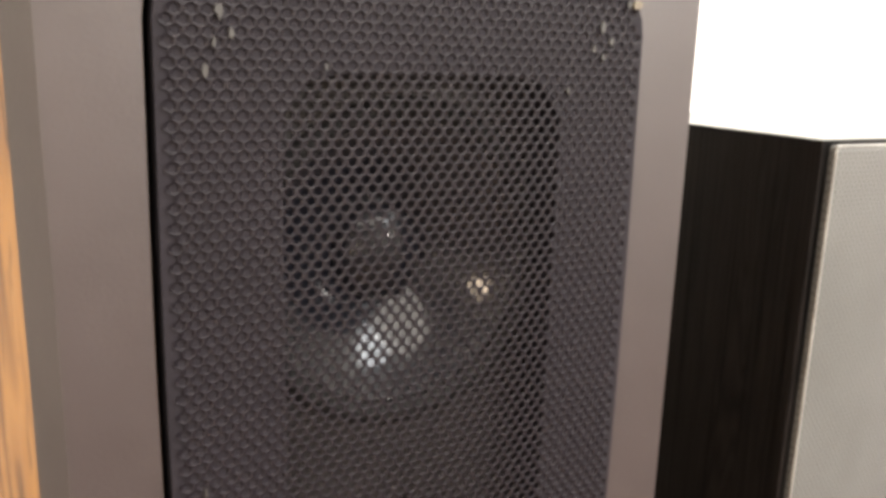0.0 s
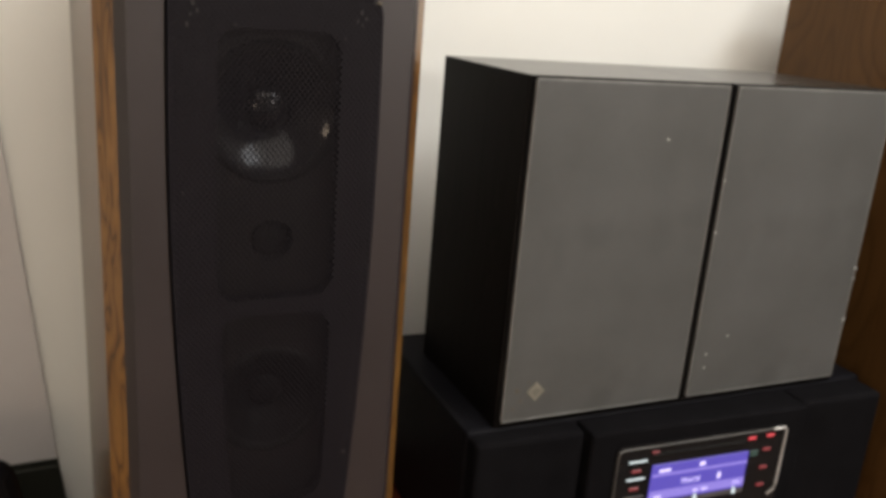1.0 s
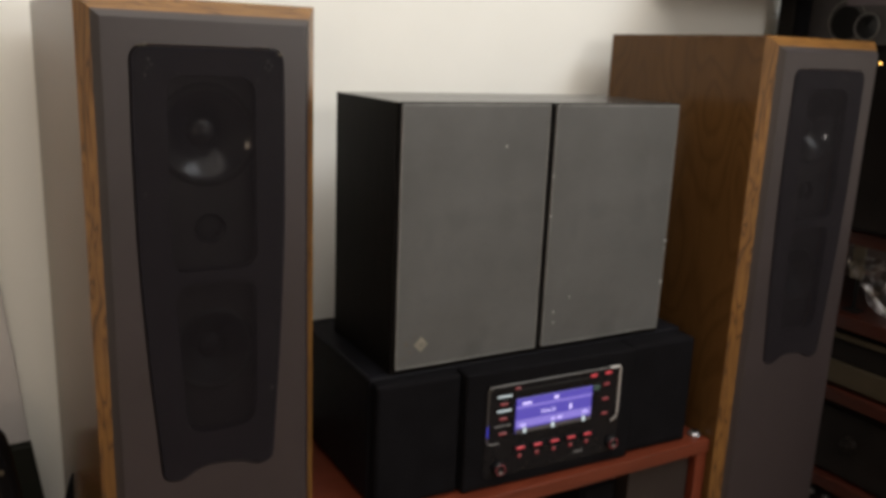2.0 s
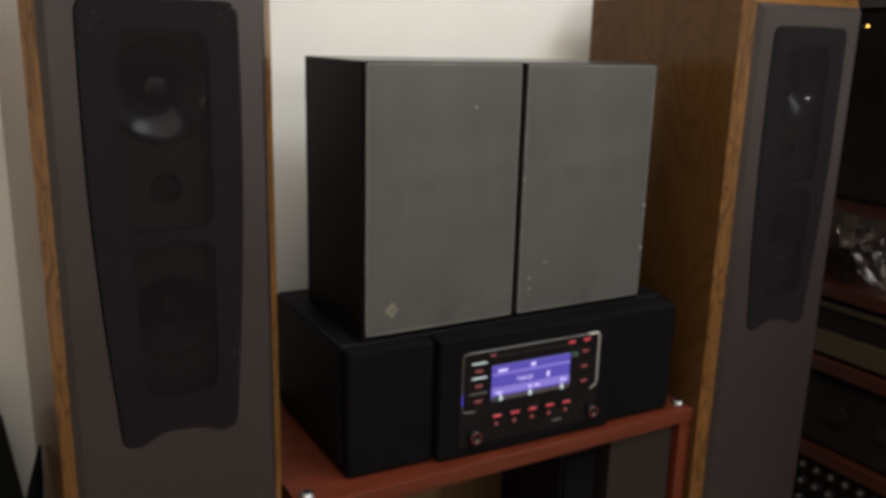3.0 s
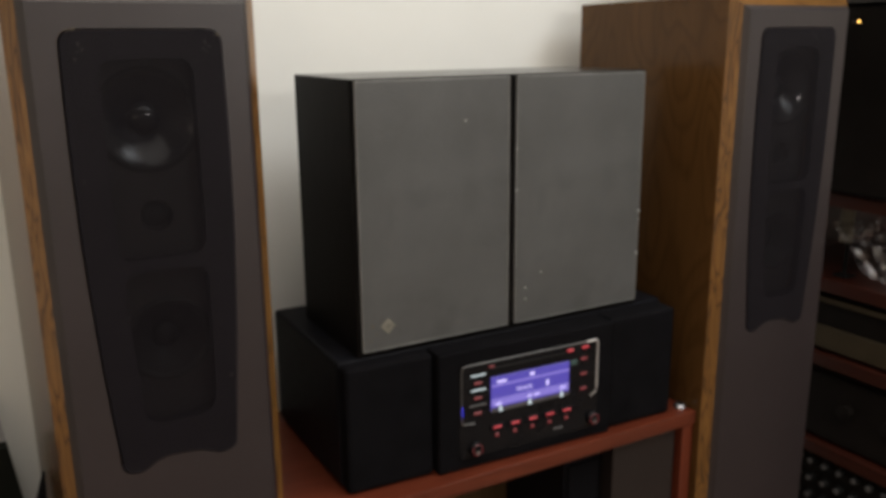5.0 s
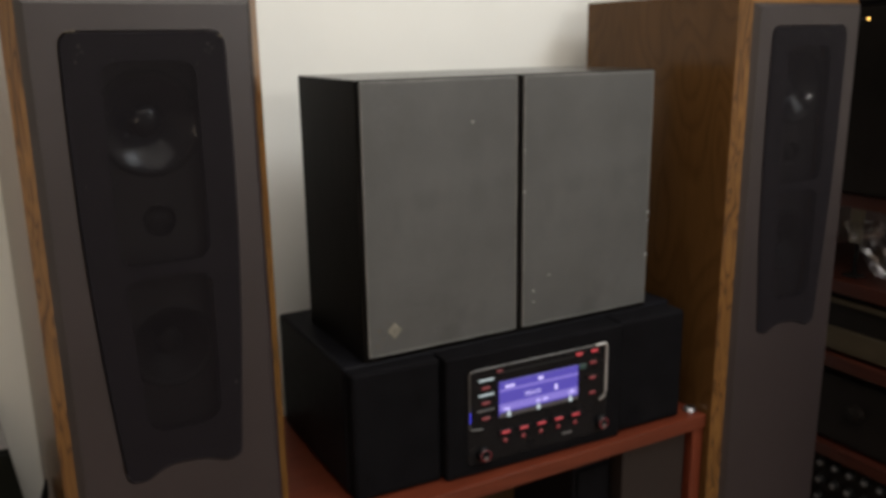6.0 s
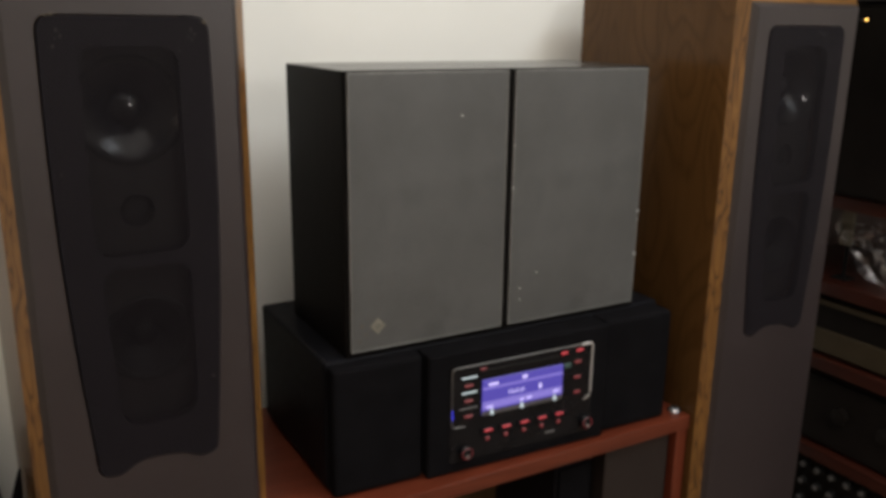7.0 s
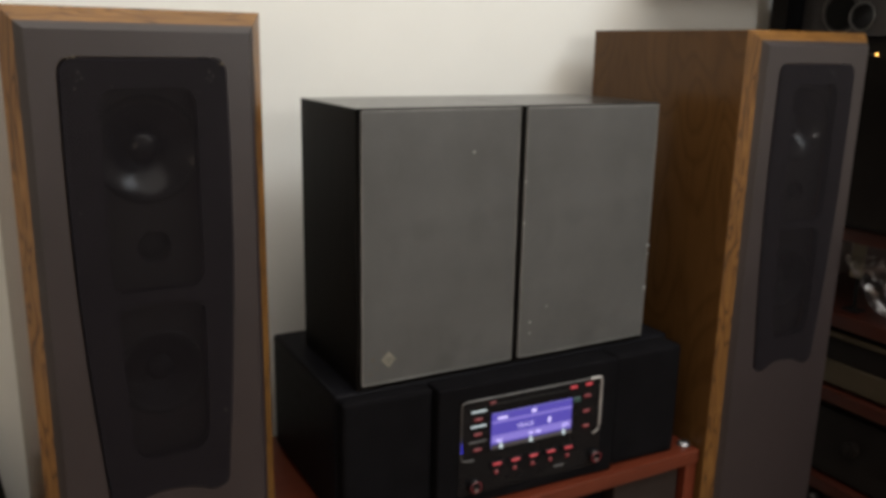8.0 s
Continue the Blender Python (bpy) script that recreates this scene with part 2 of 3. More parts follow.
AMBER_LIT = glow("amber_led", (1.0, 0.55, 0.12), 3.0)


def silver_mesh():
    """Painted metal with fine staggered perforation, dust and dull patches."""
    m, t, b = material("silver_mesh")
    v = coords(t, (1, 1, 1))
    sx = node(t, "ShaderNodeSeparateXYZ")
    t.links.new(v, sx.inputs[0])

    def calc(op, a, c=None):
        n = node(t, "ShaderNodeMath")
        n.operation = op
        for k, s in enumerate((a, c)):
            if s is None:
                continue
            if isinstance(s, (int, float)):
                n.inputs[k].default_value = s
            else:
                t.links.new(s, n.inputs[k])
        return n.outputs[0]

    u = calc("MULTIPLY", sx.outputs["X"], 2 * math.pi / 0.0026)
    w = calc("MULTIPLY", sx.outputs["Z"], 2 * math.pi / 0.0038)
    waves = calc("MULTIPLY", calc("COSINE", u), calc("COSINE", w))
    hole = ramp(t, waves, ((0.30, (0, 0, 0)), (0.55, (1, 1, 1))))
    dull = ramp(t, noise_of(t, v, 7, 5, 0.62), ((0.30, (0.073, 0.074, 0.073)), (0.70, (0.113, 0.115, 0.116))))
    dust = ramp(t, noise_of(t, v, 120, 5, 0.7), ((0.66, (0, 0, 0)), (0.80, (0.5, 0.5, 0.5))))
    smudge = ramp(t, noise_of(t, v, 16, 2, 0.5), ((0.58, (1, 1, 1)), (0.74, (0.80, 0.80, 0.79))))
    dull = mix(t, 1.0, dull, smudge, "MULTIPLY")
    worn = mix(t, dust, dull, (0.15, 0.145, 0.13))
    t.links.new(mix(t, hole, worn, (0.048, 0.048, 0.046)), b.inputs["Base Color"])
    b.inputs["Roughness"].default_value = 0.48
    b.inputs["Metallic"].default_value = 0.12
    inv = calc("SUBTRACT", 1.0, hole)
    bump(t, b, inv, 0.3, 0.0005)
    return m


SILVER = silver_mesh()


def plastic_film():
    """Thin clear film: mostly clear, with glossy creases."""
    m = bpy.data.materials.new("clear_plastic_film")
    m.use_nodes = True
    t = m.node_tree
    t.nodes.clear()
    out = t.nodes.new("ShaderNodeOutputMaterial")
    clear = t.nodes.new("ShaderNodeBsdfTransparent")
    clear.inputs["Color"].default_value = (0.93, 0.93, 0.94, 1)
    shine = t.nodes.new("ShaderNodeBsdfGlossy")
    shine.inputs["Color"].default_value = (0.95, 0.95, 1.0, 1)
    shine.inputs["Roughness"].default_value = 0.16
    both = t.nodes.new("ShaderNodeMixShader")
    both.inputs[0].default_value = 0.15
    v = coords(t, (1, 1, 1))
    n = node(t, "ShaderNodeBump", Strength=0.7, Distance=0.004)
    t.links.new(noise_of(t, v, 45, 3), n.inputs["Height"])
    t.links.new(n.outputs["Normal"], shine.inputs["Normal"])
    t.links.new(clear.outputs[0], both.inputs[1])
    t.links.new(shine.outputs[0], both.inputs[2])
    t.links.new(both.outputs[0], out.inputs["Surface"])
    return m


FILM = plastic_film()

# ---- building helpers ----


def link(name, bm, mat, smooth=False):
    me = bpy.data.meshes.new(name)
    bm.normal_update()
    bm.to_mesh(me)
    bm.free()
    me.materials.append(mat)
    if smooth:
        me.shade_smooth()
    return new(name, me)


def part(name, bm, mat, parent, label="", smooth=False):
    ob = link(name, bm, mat, smooth)
    ob.parent = parent
    return tagged(ob, label)


def thing(name, m, label, category, group=""):
    ob = new(name)
    ob.empty_display_size = 0.05
    ob.matrix_world = m
    return tagged(ob, label, category, group)


def structure(name, bm, mat, label, category):
    return tagged(link(name, bm, mat), label, category, "", "structure")


def box(x0, x1, y0, y1, z0, z1, bevel=0.0, segments=2, bm=None):
    bm = bm or bmesh.new()
    made = bmesh.ops.create_cube(bm, size=1)["verts"]
    for v in made:
        v.co = Vector(((x0 + x1) / 2 + v.co.x * (x1 - x0), (y0 + y1) / 2 + v.co.y * (y1 - y0), (z0 + z1) / 2 + v.co.z * (z1 - z0)))
    if bevel:
        edges = list({e for v in made for e in v.link_edges})
        bmesh.ops.bevel(bm, geom=edges, offset=bevel, segments=segments, profile=0.6, affect="EDGES")
    return bm


def lathe(profile, centre, axis="y", steps=32, cap=True):
    """Turns rows of (radius, along) round an axis through centre."""
    bm = bmesh.new()
    rings = []
    for r, a in profile:
        ring = []
        for k in range(steps):
            c, s = r * math.cos(2 * math.pi * k / steps), r * math.sin(2 * math.pi * k / steps)
            p = {"y": (c, a, s), "z": (c, s, a), "x": (a, c, s)}[axis]
            ring.append(bm.verts.new(Vector(centre) + Vector(p)))
        rings.append(ring)
    for a, b in zip(rings, rings[1:]):
        for k in range(steps):
            bm.faces.new((a[k], a[(k + 1) % steps], b[(k + 1) % steps], b[k]))
    for ring in (rings[0], rings[-1]):
        if cap and (ring[0].co - ring[steps // 2].co).length > 1e-5:
            bm.faces.new(ring)
    bmesh.ops.remove_doubles(bm, verts=bm.verts, dist=1e-6)
    bmesh.ops.recalc_face_normals(bm, faces=bm.faces)
    return bm


def rounded(points, radii, steps=5):
    """A closed outline with its corners rounded."""
    out = []
    n = len(points)
    for k, (p, r) in enumerate(zip(points, radii)):
        p, a, b = Vector(p), Vector(points[k - 1]), Vector(points[(k + 1) % n])
        if r <= 0:
            out.append(tuple(p))
            continue
        da, db = (a - p).normalized(), (b - p).normalized()
        cut = min(r, (a - p).length * 0.49, (b - p).length * 0.49)
        for q in range(steps + 1):
            s = q / steps
            out.append(tuple((1 - s) ** 2 * (p + da * cut) + 2 * s * (1 - s) * p + s * s * (p + db * cut)))
    return out


def plate(outer, holes, y0, y1):
    """A plate in x and z, from y0 in front to y1 behind, with openings through it."""
    bm = bmesh.new()
    loops = []
    for y in (y0, y1):
        edges = []
        for loop in (outer, *holes):
            vs = [bm.verts.new((x, y, z)) for x, z in loop]
            loops.append(vs)
            edges += [bm.edges.new((vs[k], vs[(k + 1) % len(vs)])) for k in range(len(vs))]
        bmesh.ops.triangle_fill(bm, use_beauty=True, edges=edges)
    half = len(loops) // 2
    for a, b in zip(loops[:half], loops[half:]):
        for k in range(len(a)):
            j = (k + 1) % len(a)
            bm.faces.new((a[k], a[j], b[j], b[k]))
    bmesh.ops.recalc_face_normals(bm, faces=bm.faces)
    return bm


def tube(points, radius, sides=8, closed=False):
    """A round bar along a line of points."""
    bm = bmesh.new()
    pts = [Vector(p) for p in points]
    rings = []
    n = len(pts)
    for k, p in enumerate(pts):
        a = pts[k - 1] if (k or closed) else p
        b = pts[(k + 1) % n] if (k < n - 1 or closed) else p
        d = (b - a).normalized()
        u = d.cross(Vector((0.31, 0.2, 0.93))).normalized()
        w = d.cross(u)
        rings.append([bm.verts.new(p + radius * (math.cos(2 * math.pi * q / sides) * u + math.sin(2 * math.pi * q / sides) * w)) for q in range(sides)])
    for k in range(n if closed else n - 1):
        a, b = rings[k], rings[(k + 1) % n]
        for q in range(sides):
            bm.faces.new((a[q], a[(q + 1) % sides], b[(q + 1) % sides], b[q]))
    if not closed:
        bm.faces.new(rings[0])
        bm.faces.new(rings[-1])
    bmesh.ops.recalc_face_normals(bm, faces=bm.faces)
    return bm


def inside(x, z, loop):
    hit = False
    for k in range(len(loop)):
        (x0, z0), (x1, z1) = loop[k - 1], loop[k]
        if (z0 > z) != (z1 > z) and x < (x1 - x0) * (z - z0) / (z1 - z0) + x0:
            hit = not hit
    return hit


# ---- the room ----
BASE = 0.58   # height of the plan's zero level over the floor
WALL_Y = 0.285
structure("floor", box(-1.9, 1.55, -3.3, 0.45, -0.1, 0.0), CARPET, "dark brown carpeted floor of the room", "floor")
structure("wall_north", box(-1.9, 1.55, WALL_Y, WALL_Y + 0.12, 0.0, 2.45), PLASTER, "off-white painted plaster wall behind the speakers", "wall")
structure("wall_west", box(-2.02, -1.9, -3.3, WALL_Y, 0.0, 2.45), FARWALL, "cream papered side wall", "wall")
structure("wall_east", box(1.55, 1.67, -3.3, WALL_Y, 0.0, 2.45), FARWALL, "cream papered side wall behind the rack", "wall")
structure("wall_south", box(-1.9, 1.55, -3.42, -3.3, 0.0, 2.45), FARWALL, "cream papered wall of the room", "wall")
structure("ceiling", box(-1.9, 1.55, -3.3, WALL_Y, 2.45, 2.55), CEILING, "white painted flat ceiling", "ceiling")

# ---- tower speakers ----
TOP = 0.3607 + BASE
TW, TD = 0.1934, 0.2783
GRILLE = rounded(
    [(-0.0622, -0.0357), (0.0622, -0.0357), (0.0632, -0.12), (0.0622, -0.205), (0.0575, -0.300), (0.0500, -0.405), (0.036, -0.409), (0.018, -0.400), (-0.016, -0.3975), (-0.034, -0.409), (-0.0495, -0.405), (-0.0575, -0.300), (-0.0622, -0.205), (-0.0632, -0.12)],
    [0.013, 0.013, 0.03, 0.04, 0.04, 0.010, 0.010, 0.012, 0.012, 0.010, 0.008, 0.04, 0.04, 0.03])
WINDOW_UP = rounded([(-0.0350, -0.0590), (0.0372, -0.0590), (0.0372, -0.2120), (0.030, -0.2195), (-0.028, -0.2195), (-0.0350, -0.2130)], [0.014, 0.014, 0.012, 0.01, 0.01, 0.012])
WINDOW_LOW = rounded([(-0.0335, -0.2300), (0.0365, -0.2300), (0.0345, -0.3660), (-0.0265, -0.3660)], [0.016, 0.016, 0.018, 0.018])
FACE = -0.0191   # front of the grey frame
PROUD = -0.0204   # front of the perforated metal


def shrink(loop, by):
    cx = sum(p[0] for p in loop) / len(loop)
    out = []
    n = len(loop)
    for k in range(n):
        a, b = Vector(loop[k - 1]), Vector(loop[(k + 1) % n])
        d = (b - a).normalized()
        nrm = Vector((d.y, -d.x))
        out.append((loop[k][0] + nrm.x * by, loop[k][1] + nrm.y * by))
    return out


INSERT = [(x + 0.0006, z) for x, z in shrink(GRILLE, 0.0010)]


def perforated(loop, y, thick, step=(0.00325, 0.0021), hole=(0.00092, 0.00116)):
    """Metal sheet of six-sided cells, each with an open hole."""
    verts, faces, index = [], [], {}

    def vert(p):
        key = (round(p[0] * 1e6), round(p[1] * 1e6), round(p[2] * 1e6))
        if key not in index:
            index[key] = len(verts)
            verts.append(p)
        return index[key]

    sx, sz = step
    cell = [(0, sz * 2 / 3), (sx / 2, sz / 3), (sx / 2, -sz / 3), (0, -sz * 2 / 3), (-sx / 2, -sz / 3), (-sx / 2, sz / 3)]
    inner = [(hole[0] * math.sin(k * math.pi / 3) * 1.1, hole[1] * math.cos(k * math.pi / 3)) for k in range(6)]
    row = 0
    z = -0.030
    while z > -0.412:
        x = -0.066 + (sx / 2 if row % 2 else 0)
        while x < 0.067:
            if inside(x, z, loop):
                o = [vert((x + a, y, z + b)) for a, b in cell]
                i = [vert((x + a, y + thick * 0.35, z + b)) for a, b in inner]
                k2 = [vert((x + a, y + thick, z + b)) for a, b in inner]
                for k in range(6):
                    j = (k + 1) % 6
                    faces.append((o[k], o[j], i[j], i[k]))
                    faces.append((i[k], i[j], k2[j], k2[k]))
            x += sx
        z -= sz
        row += 1
    me = bpy.data.meshes.new("perforated_sheet")
    me.from_pydata(verts, [], faces)
    me.materials.append(MESH)
    me.shade_smooth()
    return me


def driver(name, parent, cx, cz, r, y, label, mat=None):
    """A loudspeaker driver: flange, rubber surround, polished cone and dust cap."""
    d = part(name, lathe([(r + 0.010, y + 0.004), (r + 0.010, y), (r + 0.001, y), (r + 0.001, y + 0.008), (r + 0.010, y + 0.008)], (cx, 0, cz), steps=40, cap=False), BAFFLE, parent, label)
    part("surround", lathe([(r + 0.001, y + 0.001), (r - 0.001, y - 0.0020), (r - 0.004, y - 0.0022), (r - 0.006, y + 0.001)], (cx, 0, cz), steps=40, cap=False), RUBBER, d, "", True)
    # flared profile, steeper towards the middle, round a domed dust cap
    rim, cr = r - 0.006, r * 0.31
    steps = 16
    bowl = [(rim, y + 0.001)]
    for k in range(steps):
        q = rim - (rim - cr * 0.9) * (k + 0.5) / steps
        bowl.append((rim - (rim - cr * 0.9) * (k + 1) / steps, bowl[-1][1] + math.tan(radians(55 - 32 * q / rim)) * (rim - cr * 0.9) / steps))
    part("cone", lathe(bowl, (cx, 0, cz), steps=56, cap=False), mat or CONE, d, "dark blue-black cone", True)
    deep = bowl[-1][1] - 0.0006
    cap = [(cr * math.cos(a), deep - cr * 0.50 * math.sin(a)) for a in [k * math.pi / 20 for k in range(11)]]
    part("dust_cap", lathe(cap, (cx, 0, cz), steps=36, cap=False), mat or CONE, d, "", True)
    return d


def tower_speaker(label):
    t = thing("tower_speaker", pose(0, 0, 0), label, "speaker", "pair of tower speakers")
    h, w = TOP, TW / 2
    # veneered carcass, and four mitred solid edges round its front
    bm = plate([(-w, 0.012), (w, 0.012), (w, h), (-w, h)], [[(-0.060, h - 0.412), (0.060, h - 0.412), (0.060, h - 0.034), (-0.060, h - 0.034)]], 0.0, 0.060)
    box(-w, w, 0.060, TD, 0.012, h, 0.0, 1, bm)
    part("cabinet", bm, OAK, t, "oak veneered carcass")
    ci, cy, cz = 0.0096, 0.0124, 0.0109
    for name, a, b in (("edge_strip", (-w, h), (w, h)), ("edge_strip", (-w, h), (-w, 0.03)), ("edge_strip", (w, h), (w, 0.03))):
        bm = bmesh.new()
        e = 0.00015

        def at(x, z, deep):
            if deep == 0:
                return bm.verts.new((x, -e, z))
            return bm.verts.new((x - math.copysign(ci, x), -cy, z - (cz if z == h else 0)))

        o = [at(*a, 0), at(*b, 0)]
        i = [at(*a, 1), at(*b, 1)]
        k = [bm.verts.new((v.co.x, -e, v.co.z)) for v in i]
        for f in ((o[0], o[1], i[1], i[0]), (i[0], i[1], k[1], k[0]), (k[0], k[1], o[1], o[0]), (o[0], i[0], k[0]), (o[1], k[1], i[1])):
            bm.faces.new(f)
        bmesh.ops.recalc_face_normals(bm, faces=bm.faces)
        part(name, bm, OAK_RAIL if a[1] == b[1] else OAK_EDGE, t, "solid oak bevelled edge")
    # grey frame with a bevelled margin and the opening for the metal
    fo, fi, low = w - ci, w - ci - 0.0056, 0.03
    outer = [(-fi, h - cz - 0.0056), (fi, h - cz - 0.0056), (fi, low + 0.006), (-fi, low + 0.006)]
    hole = [(x, z + h) for x, z in GRILLE]
    bm = plate(outer, [hole], FACE, -0.004)
    big = [(-fo, h - cz), (fo, h - cz), (fo, low), (-fo, low)]
    a = [bm.verts.new((x, FACE, z)) for x, z in outer]
    b = [bm.verts.new((x, -cy, z)) for x, z in big]
    c = [bm.verts.new((x, -0.001, z)) for x, z in big]
    for k in range(4):
        j = (k + 1) % 4
        bm.faces.new((a[k], a[j], b[j], b[k]))
        bm.faces.new((b[k], b[j], c[j], c[k]))
    bmesh.ops.recalc_face_normals(bm, faces=bm.faces)
    part("grille_frame", bm, TAUPE, t, "taupe grey painted frame")
    # perforated metal with folded rim
    grille = new("grille", SHEET)
    grille.parent = t
    grille.location = (0, 0, h)
    tagged(grille, "dark perforated metal grille with round holes")
    rim_out = [(x, z + h) for x, z in INSERT]
    rim_in = [(x, z + h) for x, z in shrink(INSERT, 0.0030)]
    bm = bmesh.new()
    rows = [(rim_out, -0.008), (rim_out, PROUD + 0.0014), ([(x, z + h) for x, z in shrink(INSERT, 0.0005)], PROUD + 0.0002), (rim_in, PROUD - 0.0002), (rim_in, PROUD + 0.0010)]
    rings = [[bm.verts.new((x, y, z)) for x, z in loop] for loop, y in rows]
    for p, q in zip(rings, rings[1:]):
        for k in range(len(p)):
            j = (k + 1) % len(p)
            bm.faces.new((p[k], p[j], q[j], q[k]))
    bmesh.ops.recalc_face_normals(bm, faces=bm.faces)
    part("rim", bm, BACKING, grille, "folded dark rim", True)
    for loop in (WINDOW_UP, WINDOW_LOW):
        part("window_crease", tube([(x, PROUD - 0.0001, z + h) for x, z in shrink(loop, -0.0004)], 0.00045, 6, True), CREASE, grille, "raised worn crease with golden glints painted in", True)
    # felt-faced board close behind the metal, with two openings
    back = [(x, z + h) for x, z in shrink(INSERT, 0.0002)]
    part("backing_board", plate(back, [[(x, z + h) for x, z in WINDOW_UP], [(x, z + h) for x, z in WINDOW_LOW]], PROUD + 0.00045, -0.0100), BACKING, t)
    
    def circle(cx, cz, r):
        return [(cx + r * math.cos(q), h + cz + r * math.sin(q)) for q in [k * math.pi / 20 for k in range(40)]]

    part("baffle", plate([(-0.055, h - 0.40), (0.055, h - 0.40), (0.055, h - 0.045), (-0.055, h - 0.045)], [circle(0.0006, -0.1075, 0.0425), circle(0.001, -0.187, 0.0190), circle(0.0018, -0.296, 0.0370)], 0.0115, 0.0150), BAFFLE, t)
    up = [(x, z + h) for x, z in shrink(WINDOW_UP, -0.003)]
    low = [(x, z + h) for x, z in shrink(WINDOW_LOW, -0.003)]
    part("driver_plate", plate(up, [circle(0.0006, -0.1075, 0.0372), circle(0.001, -0.187, 0.0135)], PROUD + 0.0148, PROUD + 0.0170), PLATE, t)
    part("driver_plate", plate(low, [circle(0.0018, -0.296, 0.0318)], PROUD + 0.0148, PROUD + 0.0170), PLATE, t)
    driver("midrange_driver", t, 0.0006, h - 0.1075, 0.0430, -0.0055, "midrange driver behind the grille")
    driver("woofer", t, 0.0018, h - 0.296, 0.0375, -0.0055, "woofer behind the grille", PAPER)
    tw = part("tweeter", lathe([(0.020, 0.0060), (0.020, -0.0022), (0.0135, -0.0020), (0.0115, 0.0020)], (0.001, 0, h - 0.187), steps=32, cap=False), BAFFLE, t, "small tweeter behind the grille")
    part("dome", lathe([(0.0115 * math.cos(q), 0.0020 - 0.004 * math.sin(q)) for q in [k * math.pi / 12 for k in range(7)]], (0.001, 0, h - 0.187), steps=28, cap=False), RUBBER, tw, "", True)
    for x in (-0.07, 0.07):
        for y in (0.03, 0.25):
            part("foot", lathe([(0.014, 0.0), (0.015, 0.002), (0.015, 0.0125)], (x, y, 0), "z", 20), RUBBER, t)
    return t


SHEET = perforated(shrink(INSERT, 0.0024), PROUD, 0.00040)
tower = tower_speaker("tall oak tower speaker with taupe front and dark grille")
twin = copy_thing(tower, pose(0.5408, -0.0512, 0, 0, 0, math.degrees(-0.0309)))
for x, z, lean in ((0.020, -0.0440, 1.0), (0.027, -0.0480, 0.8)):
    loop = [(x + u + lean * v, TOP + z - v) for u, v in ((-0.0012, -0.003), (0.0006, -0.0035), (0.0014, 0.003), (-0.0002, 0.0035))]
    part("scuff", plate(loop, [], PROUD - 0.0005, PROUD - 0.0001), SMEAR, twin, "faint pale smear on the metal")
for k, (x, z, size) in enumerate(((-0.0476, -0.047, 0.0016), (-0.0509, -0.0587, 0.0014), (-0.0455, -0.0513, 0.0011), (-0.049, -0.053, 0.0009), (0.0481, -0.0465, 0.0012), (0.0511, -0.0499, 0.0012), (0.0459, -0.0521, 0.0011), (0.0487, -0.0540, 0.0012), (0.0560, -0.0405, 0.0010), (0.0600, -0.2460, 0.0018), (0.0490, -0.3345, 0.0020), (-0.054, -0.1517, 0.0011), (0.0385, -0.0620, 0.0009), (-0.0252, -0.0574, 0.0009))):
    rnd = random.Random(60 + k)
    r = size * 0.72
    loop = [(x + r * rnd.uniform(0.35, 1.0) * math.cos(a), TOP + z + 2.1 * r * rnd.uniform(0.2, 1.0) * math.sin(a)) for a in [q * math.pi / 4 for q in range(8)]]
    part("scuff", plate(loop, [], PROUD - 0.0006, PROUD - 0.0001), SCUFF, tower, "pale scuff on the metal")
for x, z, seed in ((-0.0545, -0.0368, 90), (-0.0500, -0.0362, 91), (0.0588, -0.0405, 92)):
    rnd = random.Random(seed)
    loop = [(x + 0.0022 * rnd.uniform(0.4, 1.0) * math.cos(a), TOP + z + 0.0012 * rnd.uniform(0.4, 1.0) * math.sin(a)) for a in [q * math.pi / 4 for q in range(8)]]
    part("chip", plate(loop, [], PROUD - 0.0007, PROUD + 0.0002), GOLD, tower, "pale chipped corner of the metal")
tower.matrix_world = pose(-0.1989, -0.0316, 0, 0, 0, math.degrees(0.0378))

# ---- compact speakers on the stereo ----
STEREO_TOP = BASE - 0.0062


def compact_speaker(x, w, label):
    s = thing("bookshelf_speaker", pose(x, 0.0, STEREO_TOP), label, "speaker", "pair of compact speakers")
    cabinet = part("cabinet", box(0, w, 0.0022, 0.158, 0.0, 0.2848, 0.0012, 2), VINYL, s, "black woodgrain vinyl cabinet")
    # top faces take the paler copy that carries the reflected wall
    cabinet.data.materials.append(VINYL_SHEEN)
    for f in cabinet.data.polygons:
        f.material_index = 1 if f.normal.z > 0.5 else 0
    g = part("grille", box(0.0042, w - 0.0036, -0.0012, 0.0036, 0.0060, 0.2828, 0.0024, 3), SILVER, s, "silver grey perforated metal grille")
    # rim of cut holes, so that it runs in small scallops
    corners = [(0.0046, 0.0064), (w - 0.0040, 0.0064), (w - 0.0040, 0.2824), (0.0046, 0.2824)]
    rim = []
    for (x0, z0), (x1, z1) in zip(corners, corners[1:] + corners[:1]):
        n = 2 * int(math.hypot(x1 - x0, z1 - z0) / 0.0031)
        for k in range(n):
            push = 0.00042 * (k % 2)
            rim.append((x0 + (x1 - x0) * k / n + push * math.copysign(z1 != z0, w / 2 - x0), -0.0006, z0 + (z1 - z0) * k / n + push * math.copysign(x1 != x0, 0.14 - z0)))
    part("rim", tube(rim, 0.00075, 6, True), EDGE, g, "worn bright rim", True)
    return s, g


left_box, left_mesh = compact_speaker(-0.0044, 0.1869, "black compact speaker with silver mesh grille and worn badge")
